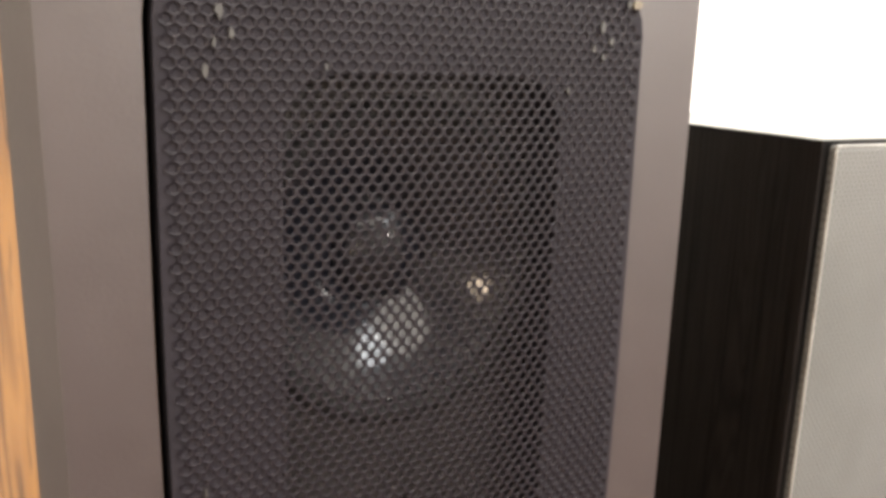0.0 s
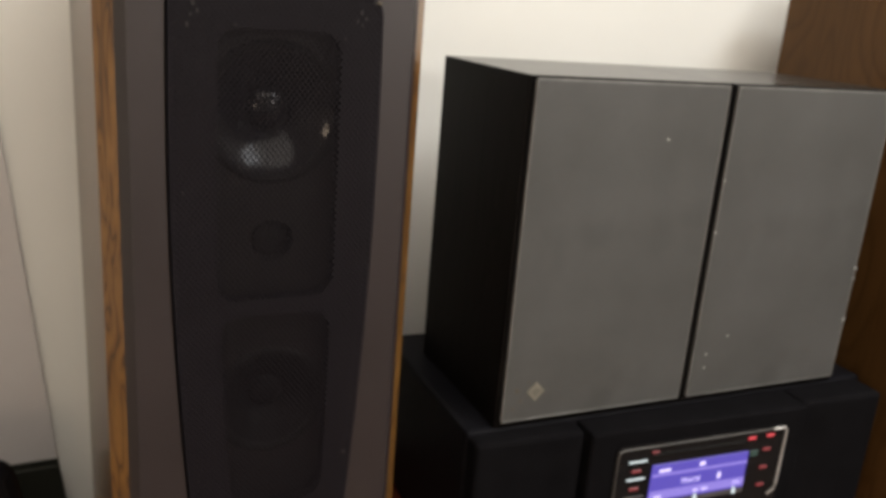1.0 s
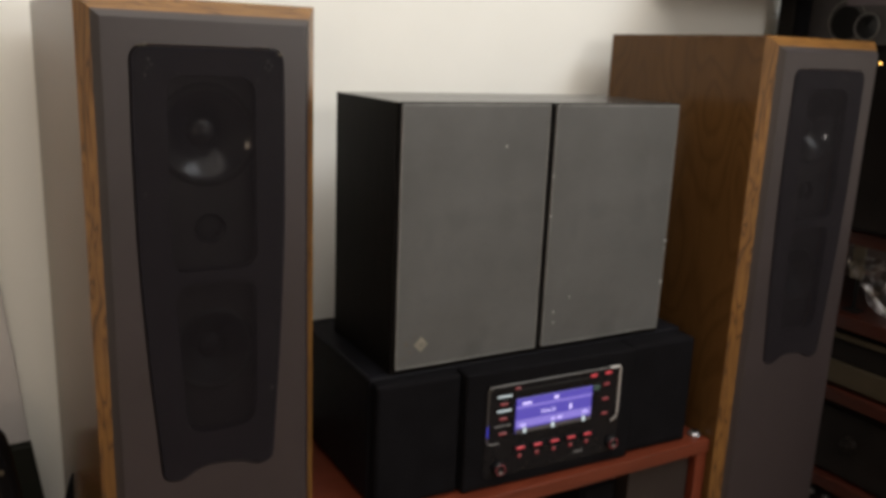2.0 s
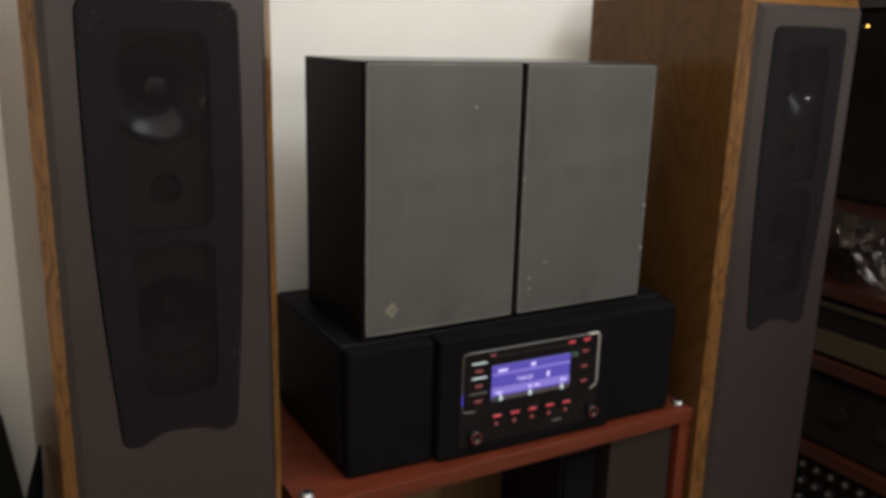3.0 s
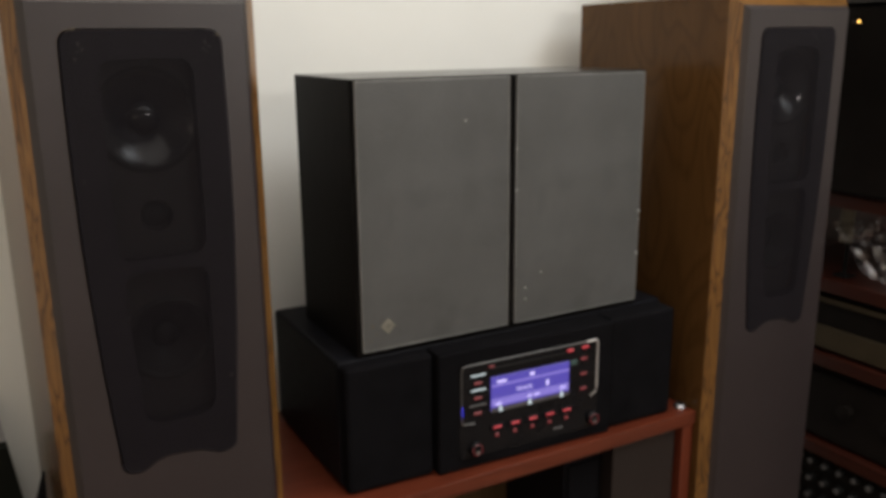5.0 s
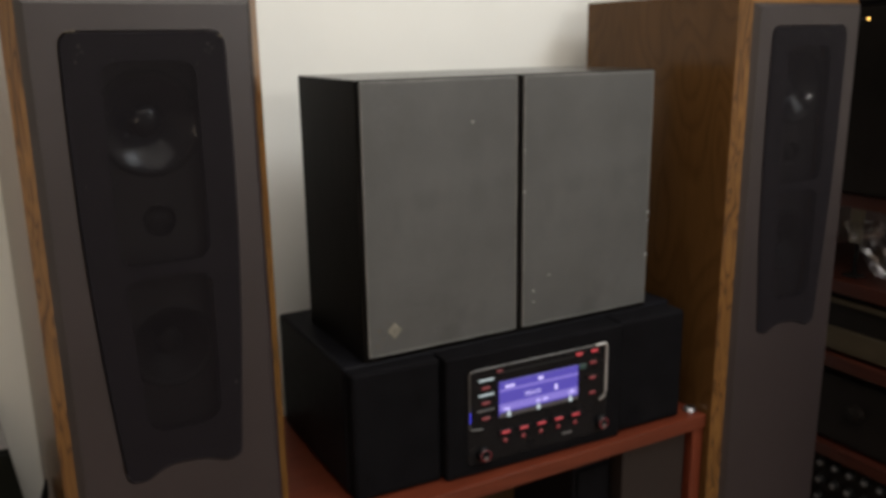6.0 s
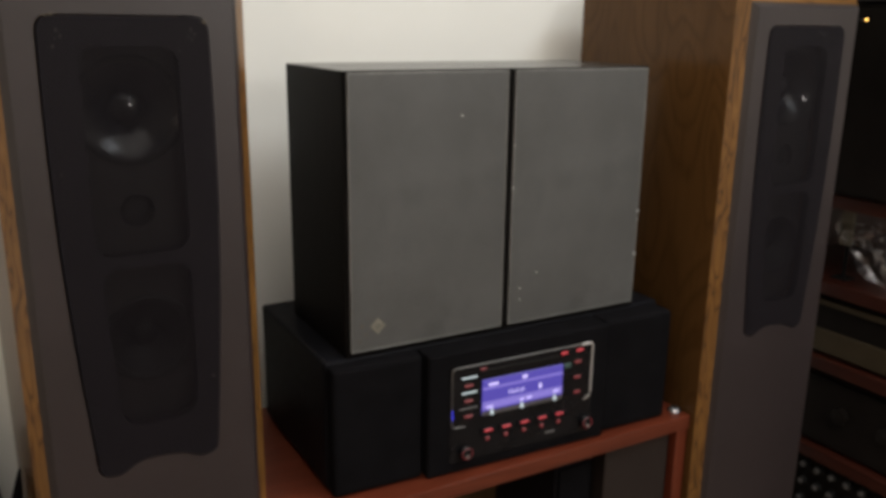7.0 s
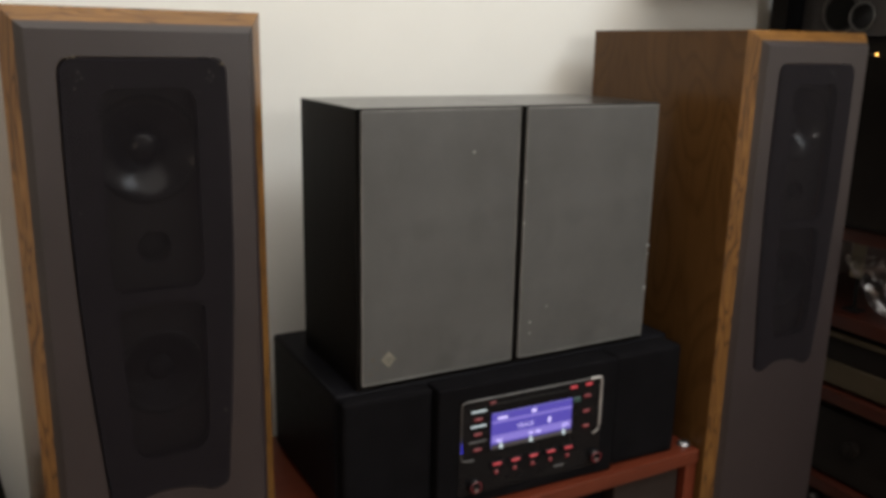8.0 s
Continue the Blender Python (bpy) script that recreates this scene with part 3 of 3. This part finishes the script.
right_box, right_mesh = compact_speaker(0.1832, 0.1873, "black compact speaker with silver mesh grille and chipped edges")


def lozenge(cx, cz, r, y=-0.0017):
    bm = plate([(cx, cz + r), (cx + r, cz), (cx, cz - r), (cx - r, cz)], [[(cx, cz + r * 0.55), (cx + r * 0.55, cz), (cx, cz - r * 0.55), (cx - r * 0.55, cz)]], y, y + 0.0008)
    return bm


badge = part("badge", lozenge(0.0335, 0.0312, 0.0085), BADGE, left_mesh, "worn pale gold lozenge badge")
part("badge_face", plate([(0.0335, 0.0364), (0.0387, 0.0312), (0.0335, 0.0260), (0.0283, 0.0312)], [], -0.0015, -0.0007), RESIDUE, badge, "dull glue residue inside the badge")


def flake(cx, cz, r, seed):
    rnd = random.Random(seed)
    loop = [(cx + r * rnd.uniform(0.5, 1.0) * math.cos(a), cz + r * rnd.uniform(0.5, 1.0) * math.sin(a)) for a in [k * math.pi / 4 for k in range(8)]]
    return plate(loop, [], -0.0015, -0.0008)


for k, (x, z, r) in enumerate(((0.016, 0.0335, 0.0022), (0.0135, 0.0175, 0.0018), (0.020, 0.024, 0.0016), (0.026, 0.0405, 0.0013), (0.1285, 0.239, 0.0016))):
    part("scuff", flake(x, z, r, k), GOLD if k < 4 else CHIP, left_mesh)
for k, (x, z, r) in enumerate(((0.0185, 0.046, 0.0013), (0.0190, 0.033, 0.0014), (0.0400, 0.062, 0.0012), (0.1828, 0.118, 0.0024), (0.1822, 0.066, 0.0026), (0.1830, 0.108, 0.0014), (0.0050, 0.160, 0.0015), (0.0052, 0.205, 0.0012))):
    part("chip", flake(x, z, r, 20 + k), CHIP, right_mesh)

# ---- stereo ----
TABLE = BASE - 0.152
stereo = thing("compact_stereo", pose(0.1427, -0.0269, TABLE, 0, 0, math.degrees(-0.0363)), "black compact stereo with lit blue display on the cherry stand", "stereo")
SX0, SX1, SH = -0.170, 0.266, 0.1458
body = part("body", box(-0.1712, 0.2700, 0.0290, 0.2335, 0.004, SH, 0.005, 4), BLACK, stereo, "black moulded body")
body.matrix_basis = pose(0, 0, 0, 0, 0, math.degrees(0.0363))
for name, a, b in (("speaker_panel", SX0, -0.0695), ("speaker_panel", 0.1665, SX1)):
    part(name, box(a, b, 0.0070, 0.070, 0.0010, SH - 0.0035, 0.0065, 4), CLOTH, stereo, "black cloth speaker panel")
centre = part("front_panel", box(-0.0675, 0.1645, 0.0, 0.05, 0.0010, SH - 0.0035, 0.004, 4), CLOTH, stereo, "black plastic centre panel")
for x in (SX0 + 0.03, SX1 - 0.03):
    for y in (0.04, 0.19):
        part("foot", lathe([(0.010, 0.0), (0.011, 0.001), (0.011, 0.0055)], (x, y, 0), "z", 18), RUBBER, stereo)


def Z(v):
    return v + 0.152


radio = part("radio", plate(rounded([(-0.043, Z(-0.0245)), (0.1432, Z(-0.0245)), (0.1432, Z(-0.138)), (-0.043, Z(-0.138))], [0.006] * 4), [], -0.0012, 0.004), GLOSS, stereo, "glossy black car radio face")


def bar(name, x0, x1, z0, z1, mat, y=-0.0022, label="", depth=0.0016, bevel=0.0004):
    return part(name, box(x0, x1, y, y + depth, Z(z0), Z(z1), bevel, 1), mat, radio, label)


bend = [(-0.040 + 0.004, -0.0960), (-0.039, -0.095), (-0.0402, -0.090), (-0.0402, -0.034), (-0.0390, -0.0292), (-0.0345, -0.0278), (0.125, -0.0272)]
part("trim_line", tube([(x, -0.0018, Z(z)) for x, z in [(-0.024, -0.0968)] + bend], 0.0008), DULL, radio, "thin dull metal trim line")
part("trim_bracket", tube([(x, -0.0022, Z(z)) for x, z in ((0.125, -0.0272), (0.1385, -0.0270), (0.1405, -0.0300), (0.1408, -0.0860), (0.1395, -0.0915), (0.1320, -0.0962))], 0.0012), CHROME, radio, "thick chrome bracket", True)
bar("disc_slot", -0.006, 0.096, -0.0372, -0.0352, RUBBER)
display = bar("display", -0.0034, 0.1010, -0.0880, -0.0467, SCREEN, label="lit violet blue display")


def on_display(name, x0, x1, z0, z1, mat):
    return part(name, box(x0, x1, -0.0026, -0.0023, Z(z0), Z(z1)), mat, display)


on_display("divider", -0.0030, 0.1006, -0.0584, -0.0558, SCREEN_LIGHT)
on_display("divider", -0.0030, 0.1006, -0.0752, -0.0728, SCREEN_LIGHT)
on_display("lower_field", -0.0030, 0.1006, -0.0812, -0.0756, SCREEN_LIGHT)
on_display("caption_bar", 0.004, 0.016, -0.0545, -0.0515, SCREEN_TEXT)
on_display("caption_bar", 0.047, 0.053, -0.0538, -0.0498, SCREEN_TEXT)
on_display("digit_bar", 0.069, 0.0725, -0.0700, -0.0635, SCREEN_TEXT)
on_display("caption_bar", 0.044, 0.050, -0.0795, -0.0765, SCREEN_TEXT)
on_display("caption_bar", 0.053, 0.060, -0.0795, -0.0765, SCREEN_TEXT)
on_display("caption_bar", 0.002, 0.010, -0.0812, -0.0775, SCREEN_TEXT)
on_display("caption_bar", 0.088, 0.096, -0.0790, -0.0755, SCREEN_TEXT)
on_display("base_band", -0.0034, 0.1010, -0.0885, -0.0835, GREY)
word = bpy.data.curves.new("word", "FONT")
word.body, word.size, word.extrude = "TRACK", 0.0068, 0.0001
word_ob = new("word", word)
bpy.context.view_layer.update()
word_mesh = bpy.data.meshes.new_from_object(word_ob.evaluated_get(bpy.context.evaluated_depsgraph_get()))
bpy.data.objects.remove(word_ob)
word_mesh.materials.clear()
word_mesh.materials.append(SCREEN_TEXT)
word_part = new("word", word_mesh)
word_part.parent = display
word_part.matrix_basis = pose(0.0285, -0.0025, Z(-0.0690), 90, 0, 0)
# white glare on the buttons below the display, built as glowing tabs
for x in (0.0085, 0.0470, 0.0905):
    part("glare_tab", plate(rounded([(x - 0.0022, Z(-0.0885)), (x + 0.0028, Z(-0.0885)), (x + 0.0010, Z(-0.0818)), (x - 0.0012, Z(-0.0822))], [0.0008] * 4), [], -0.0030, -0.0022), WHITE_LIT, display, "small white tab glowing with its glare")
for z in (-0.0408, -0.0580):
    bar("key_bar", -0.0285, -0.0100, z - 0.0008, z + 0.0008, WHITE_LIT, label="white lit key bar")
bar("key_bar", -0.0310, -0.0090, -0.0770, -0.0752, GREY)
for z in (-0.0500, -0.0675, -0.0855):
    bar("key_legend", -0.0245, -0.0150, z - 0.0013, z + 0.0013, RED_DIM)
bar("key_legend", -0.006, 0.001, -0.0345, -0.0325, RED_DIM)
for x, z, m in ((0.1025, -0.0340, RED_LIT), (0.1235, -0.0335, RED_LIT), (0.1220, -0.0475, RED_DIM), (0.1218, -0.0662, RED_DIM), (0.1222, -0.0848, RED_DIM)):
    bar("key_legend", x - 0.0042, x + 0.0042, z - 0.0015, z + 0.0015, m)
bar("side_light", -0.0408, -0.0390, -0.0870, -0.0745, BLUE_LIT, label="small blue side light")
bar("sensor", 0.1030, 0.1120, -0.0530, -0.0470, TEAL)
for x in (0.0050, 0.0285, 0.0520, 0.0755, 0.0988):
    bar("preset_key", x - 0.0095, x + 0.0095, -0.1105, -0.1030, BLACK, -0.0026, depth=0.002)
    bar("preset_legend", x - 0.0052, x + 0.0052, -0.1080, -0.1054, RED_LIT, -0.0032, depth=0.001)
    bar("preset_digit", x - 0.0020, x + 0.0020, -0.1190, -0.1150, RED_DIM)
bar("maker_bar", 0.081, 0.094, -0.1290, -0.1265, GREY)
for x, z in ((-0.0229, -0.1268), (0.1360, -0.1247)):
    knob = part("knob", lathe([(0.0085, -0.001), (0.0085, -0.0035), (0.0074, -0.0068), (0.0066, -0.0074), (0.0, -0.0074)], (x, 0, Z(z)), steps=28), GLOSS, radio, "round black knob with red ring", True)
    part("ring", lathe([(0.0056, -0.0073), (0.0060, -0.0079), (0.0065, -0.0072)], (x, 0, Z(z)), steps=28), RED_DIM, knob)
    # highlight of the knob, modelled as a pale piece below its centre
    part("knob_glint", lathe([(0.0022, -0.0073), (0.0019, -0.0082), (0.0, -0.0084)], (x, 0, Z(z) - 0.0035), steps=16), DULL_CHROME, knob)

# ---- cherry stand ----
stand = thing("side_table", pose(0, 0, 0), "cherry red laminate stand with steel bolts under the stereo", "table")
TX0, TX1, TY0, TY1 = -0.0880, 0.4432, -0.0420, 0.2300
part("tabletop", box(TX0, TX1, TY0, TY1, TABLE - 0.018, TABLE, 0.0015, 2), CHERRY, stand, "cherry red tabletop")
for x in (TX0, TX1 - 0.018):
    part("side_panel", box(x, x + 0.018, TY0 + 0.003, TY1, 0.0, TABLE - 0.018, 0.001, 1), CHERRY_UP, stand, "cherry red side panel")
part("lower_shelf", box(TX0 + 0.018, TX1 - 0.018, TY0 + 0.01, TY1, 0.06, 0.078, 0.001, 1), CHERRY, stand)
part("back_panel", box(TX0 + 0.018, TX1 - 0.018, TY1 - 0.012, TY1 - 0.004, 0.078, TABLE - 0.018), DARKWOOD, stand, "brown hardboard back")
for x in (-0.0745, 0.4338):
    bolt = part("bolt", lathe([(0.0088, TABLE), (0.0088, TABLE + 0.0012), (0.0070, TABLE + 0.0040), (0.0035, TABLE + 0.0048), (0.0, TABLE + 0.0048)], (x, -0.0220, 0), "z", 20), STEEL, stand, "zinc bolt head", True)
    part("socket", lathe([(0.0036, TABLE + 0.0046), (0.0034, TABLE + 0.0053), (0.0, TABLE + 0.0054)], (x, -0.0220, 0), "z", 12), RUBBER, bolt)
black_box = thing("black_speaker", pose(0.258, -0.010, 0.078), "small black speaker standing inside the stand", "speaker")
part("cabinet", box(0, 0.058, 0, 0.13, 0, 0.318, 0.004, 2), BLACK, black_box)
part("grille", box(0.004, 0.054, -0.004, 0.001, 0.010, 0.306, 0.003, 2), CLOTH, black_box)
grey_box = thing("grey_box", pose(0.3180, -0.030, 0.078), "dark smoke brown cabinet on the lower shelf of the stand", "box")
part("case", box(0, 0.1030, 0, 0.18, 0, 0.325, 0.002, 2), SMOKE, grey_box)

# ---- rack along the east side ----
RX = 0.880
rack = thing("equipment_rack", pose(0, 0, 0), "cherry red wooden rack with audio equipment on four shelves", "shelf")
LEVELS = (0.067, -0.077, -0.207, -0.368)
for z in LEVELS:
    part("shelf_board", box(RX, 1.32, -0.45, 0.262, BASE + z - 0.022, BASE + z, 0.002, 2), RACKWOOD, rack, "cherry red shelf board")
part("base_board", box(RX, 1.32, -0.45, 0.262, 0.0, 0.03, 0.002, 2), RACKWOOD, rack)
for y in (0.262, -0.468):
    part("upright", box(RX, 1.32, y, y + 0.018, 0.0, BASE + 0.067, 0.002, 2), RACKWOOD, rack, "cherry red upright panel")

amp = thing("black_component", pose(0, 0, BASE + LEVELS[0]), "matte black audio cabinet with amber light on the rack", "amplifier")
part("case", box(0.874, 1.25, -0.20, 0.252, 0.003, 0.292, 0.004, 2), TARRY, amp)
part("front", box(0.8675, 0.8745, -0.196, 0.248, 0.008, 0.288, 0.002, 2), TARRY, amp)
part("indicator", lathe([(0.0021, 0.8678), (0.0020, 0.8660), (0.0011, 0.8652), (0.0, 0.8650)], (0, 0.085, 0.3357 - LEVELS[0]), "x", 14), AMBER_LIT, amp, "amber indicator light")
part("legend", box(0.8668, 0.8676, 0.090, 0.097, 0.3345 - LEVELS[0], 0.3370 - LEVELS[0]), GREY, amp)
for y in (-0.15, 0.2):
    for x in (0.90, 1.2):
        part("foot", lathe([(0.012, 0), (0.012, 0.004)], (x, y, 0), "z", 14), RUBBER, amp)
slab = thing("black_panel_speaker", pose(0.8235, 0.222, 0.0), "slim black panel speaker standing beside the rack", "speaker")
part("case", box(0, 0.0425, 0, 0.030, 0, 1.030, 0.002, 2), TARRY, slab)
part("cloth", box(0.003, 0.0395, -0.003, 0.001, 0.02, 1.022, 0.001, 1), CLOTH, slab)
# unseen shelf, added so that the wall over the tower lies in shade
shelf = thing("shade_shelf", pose(0.560, -0.110, 1.036), "unseen dark shelf added above the tower to shade the wall", "shelf")
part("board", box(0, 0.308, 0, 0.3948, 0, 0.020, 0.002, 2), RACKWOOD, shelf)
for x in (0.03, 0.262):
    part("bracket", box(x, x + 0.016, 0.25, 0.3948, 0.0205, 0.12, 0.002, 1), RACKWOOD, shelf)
boom = thing("portable_stereo", pose(0.875, 0.0, BASE + LEVELS[0] + 0.292), "dark grey portable stereo with chrome ring on black cabinet", "stereo")
part("case", box(0, 0.14, -0.16, 0.262, 0, 0.088, 0.010, 4), BLACK, boom)
panel_loop = rounded([(-0.15, 0.004), (0.254, 0.004), (0.254, 0.084), (-0.15, 0.084)], [0.012] * 4)
bm = plate(panel_loop, [], -0.004, 0.004)
bmesh.ops.rotate(bm, verts=bm.verts, cent=(0, 0, 0), matrix=Matrix.Rotation(radians(90), 3, "Z"))
part("face", bm, GREY, boom, "grey face panel")
part("speaker_disc", lathe([(0.026, -0.0035), (0.026, -0.0070), (0.020, -0.0060), (0.0, -0.0050)], (0, 0.157, 0.038), "x", 32), RUBBER, boom, "round black speaker")
part("trim_ring", tube([(-0.0045, 0.157 + 0.033 * math.cos(a), 0.040 + 0.033 * math.sin(a)) for a in [k * math.pi / 16 for k in range(32)]], 0.0009, 6, True), DULL_CHROME, boom, "thin dull metal ring", True)
ring_pts = [(-0.012, 0.1155 + 0.0205 * math.cos(a), 0.0315 + 0.0205 * math.sin(a)) for a in [k * math.pi / 16 for k in range(32)]]
dial = part("dial", lathe([(0.018, -0.004), (0.018, -0.010), (0.0, -0.011)], (0, 0.1155, 0.0315), "x", 32), GLOSS, boom, "black dial inside chrome ring")
part("ring", tube(ring_pts, 0.0012, 8, True), DULL_CHROME, dial, "thin chrome ring", True)
part("strip", box(-0.0062, -0.0040, -0.14, 0.160, 0.064, 0.079, 0.001, 1), LILAC, boom, "lilac grey strip")

tuner = thing("champagne_tuner", pose(0, 0, BASE + LEVELS[2]), "black tuner with champagne metal strips on the rack", "tuner")
part("case", box(0.905, 1.25, -0.25, 0.215, 0.004, 0.098, 0.002, 2), TARRY, tuner)
part("front", box(0.895, 0.906, -0.25, 0.215, 0.006, 0.097, 0.002, 2), TARRY, tuner)
part("lower_strip", box(0.889, 0.896, -0.25, 0.215, 0.007, 0.046, 0.002, 2), CHAMPAGNE, tuner, "champagne metal lower strip")
part("upper_strip", box(0.889, 0.896, -0.25, 0.215, 0.087, 0.096, 0.002, 2), CHAMPAGNE, tuner, "champagne metal upper strip")
for y in (-0.2, 0.17):
    for x in (0.93, 1.2):
        part("foot", lathe([(0.012, 0), (0.012, 0.005)], (x, y, 0), "z", 14), RUBBER, tuner)

deck = thing("black_deck", pose(0, 0, BASE + LEVELS[3]), "black cassette deck on the lower rack shelf", "deck")
part("case", box(0.905, 1.25, -0.25, 0.215, 0.004, 0.125, 0.003, 2), TARRY, deck)
part("front", box(0.895, 0.906, -0.25, 0.215, 0.006, 0.122, 0.002, 2), TARRY, deck)
for y, z in ((0.05, 0.07), (-0.03, 0.07)):
    part("knob", lathe([(0.014, 0.896), (0.013, 0.884), (0.0, 0.882)], (0, y, z), "x", 24), TARRY, deck)
for y in (-0.2, 0.17):
    for x in (0.93, 1.2):
        part("foot", lathe([(0.012, 0), (0.012, 0.005)], (x, y, 0), "z", 14), RUBBER, deck)

mixer = thing("mixing_console", pose(0, 0, 0.03), "black mixing console with rows of metal knobs", "mixer")
part("case", box(0.895, 1.25, -0.30, 0.215, 0.0, 0.155, 0.003, 2), TARRY, mixer)
for r in range(3):
    for c in range(9):
        y, z = 0.1553 - 0.0277 * c, 0.142 - 0.0325 * r
        knob = part("knob", lathe([(0.0088, 0.896), (0.0082, 0.890), (0.0070, 0.8835), (0.0055, 0.8825), (0.0, 0.8822)], (0, y, z), "x", 18), RUBBER, mixer, "small black knob with pale cap", True)
        part("cap", lathe([(0.0052, 0.8826), (0.0046, 0.8812), (0.0, 0.8808)], (0, y, z), "x", 14), GREY, knob)

# clear bag and a beige holder on the second shelf
holder = thing("beige_holder", pose(0, 0, BASE + LEVELS[1]), "beige upright plastic holder on the rack shelf", "holder")
part("stem", box(0.919, 0.923, 0.0970, 0.1030, 0.0035, 0.070, 0.001, 2), RUBBER, holder, "thin dark stem")
part("panel", box(0.912, 0.918, 0.0890, 0.1110, 0.058, 0.119, 0.002, 2), BEIGE, holder, "beige plastic panel")
part("base", box(0.908, 0.934, 0.086, 0.1150, 0.0, 0.004, 0.001, 1), RUBBER, holder)


def crumpled_sheet(corners, seed, steps=26, depth=0.016):
    """A four-cornered film, creased and puckered."""
    bm = bmesh.new()
    a, b, c, d = [Vector(p) for p in corners]
    grid = []
    for i in range(steps + 1):
        row = []
        for j in range(steps + 1):
            u, v = i / steps, j / steps
            p = (a * (1 - u) + b * u) * (1 - v) + (d * (1 - u) + c * u) * v
            q = Vector((u * 3.1 + seed, v * 2.3, 0))
            fold = abs(noise.noise(q * 1.3)) + 0.28 * abs(noise.noise(q * 2.6)) + 0.05 * noise.noise(q * 6.0)
            slip = Vector((0, noise.noise(q * 2.0 + Vector((5, 0, 0))), noise.noise(q * 2.0 + Vector((0, 9, 0))))) * 0.012 * math.sin(math.pi * u) * math.sin(math.pi * v)
            row.append(bm.verts.new(p + slip + Vector((-depth * fold * 1.6, 0, 0))))
        grid.append(row)
    for i in range(steps):
        for j in range(steps):
            bm.faces.new((grid[i][j], grid[i + 1][j], grid[i + 1][j + 1], grid[i][j + 1]))
    return bm


LOW = LEVELS[1] + 0.0006
bag = link("plastic_bag", crumpled_sheet(((0.915, 0.122, 0.014 - LOW), (0.915, 0.042, 0.030 - LOW), (0.915, 0.004, 0.0), (0.915, 0.052, 0.016)), 3.4), FILM, True)
bag.matrix_world = pose(0, 0, BASE + LOW)
tagged(bag, "crumpled clear plastic bag leaning on the beige holder", "bag")

# ---- things by the west tower ----
board = thing("leaning_board", pose(-0.3435, 0.266, 0.0), "plain white board leaning against the wall", "board")
bm = plate([(0.046, 0.0), (-0.040, 0.95), (-0.62, 0.95), (-0.62, 0.0)], [], 0.0125, 0.0175)
part("sheet", bm, BOARD, board)
folder = thing("green_folder", pose(0, 0.250, BASE), "dark green flat card folder standing against the wall", "folder")
part("cover", plate([(-0.62, -0.140), (-0.3362, -0.1312), (-0.2810, -0.5797), (-0.62, -0.5797)], [], 0.0, 0.003), GREEN, folder)
part("pages", plate([(-0.615, -0.145), (-0.3402, -0.1365), (-0.2860, -0.5790), (-0.615, -0.5790)], [], 0.0034, 0.014), GREEN, folder)
part("back_cover", plate([(-0.62, -0.140), (-0.3366, -0.1316), (-0.2814, -0.5797), (-0.62, -0.5797)], [], 0.0144, 0.0174), GREEN, folder)
bag2 = thing("black_bag", pose(0, 0, BASE), "black bag with small pale studs standing before green folder", "bag")
outline = rounded([(-0.60, -0.060), (-0.43, -0.036), (-0.365, -0.044), (-0.3585, -0.075), (-0.349, -0.150), (-0.335, -0.5797), (-0.60, -0.5797)], [0.03, 0.05, 0.022, 0.02, 0.05, 0.01, 0.01])
bm = bmesh.new()
rings = [[bm.verts.new((x, y, z)) for x, z in (shrink(outline, by) if by else outline)] for y, by in ((0.108, 0.016), (0.111, 0.007), (0.117, 0.002), (0.124, 0.0), (0.132, 0.004), (0.145, 0.018), (0.155, 0.040))]
for p, q in zip(rings, rings[1:]):
    for k in range(len(p)):
        n = (k + 1) % len(p)
        bm.faces.new((p[k], p[n], q[n], q[k]))
bm.faces.new(rings[0])
bm.faces.new(rings[-1])
for v in bm.verts:
    v.co.z = max(v.co.z, -0.5797)
bmesh.ops.recalc_face_normals(bm, faces=bm.faces)
part("shell", bm, GLOSS, bag2, "glossy black shell")
for x, z, r in ((-0.3839, -0.0539, 0.0036), (-0.3742, -0.0722, 0.0024), (-0.3700, -0.0872, 0.0032)):
    part("stud", lathe([(r, 0.1085), (r * 0.8, 0.1060), (0.0, 0.1052)], (x, 0, z), "y", 14), GOLD, bag2, "pale worn stud")

roll = lathe([(0.0010, 0.468), (0.0030, 0.455), (0.0070, 0.425), (0.0100, 0.39), (0.0130, 0.25), (0.0150, 0.0)], (0, 0, 0), "z", 18)
for v in roll.verts:
    v.co.x -= min(0.016, 0.0015 + (0.468 - v.co.z) * 0.17)
    v.co.y += 0.0015 * math.sin(v.co.z * 60)
cloth = link("black_cloth_roll", roll, CLOTH, True)
cloth.matrix_world = pose(-0.3035, 0.1275, 0)
tagged(cloth, "narrow roll of black cloth standing against the tower speaker", "cloth")
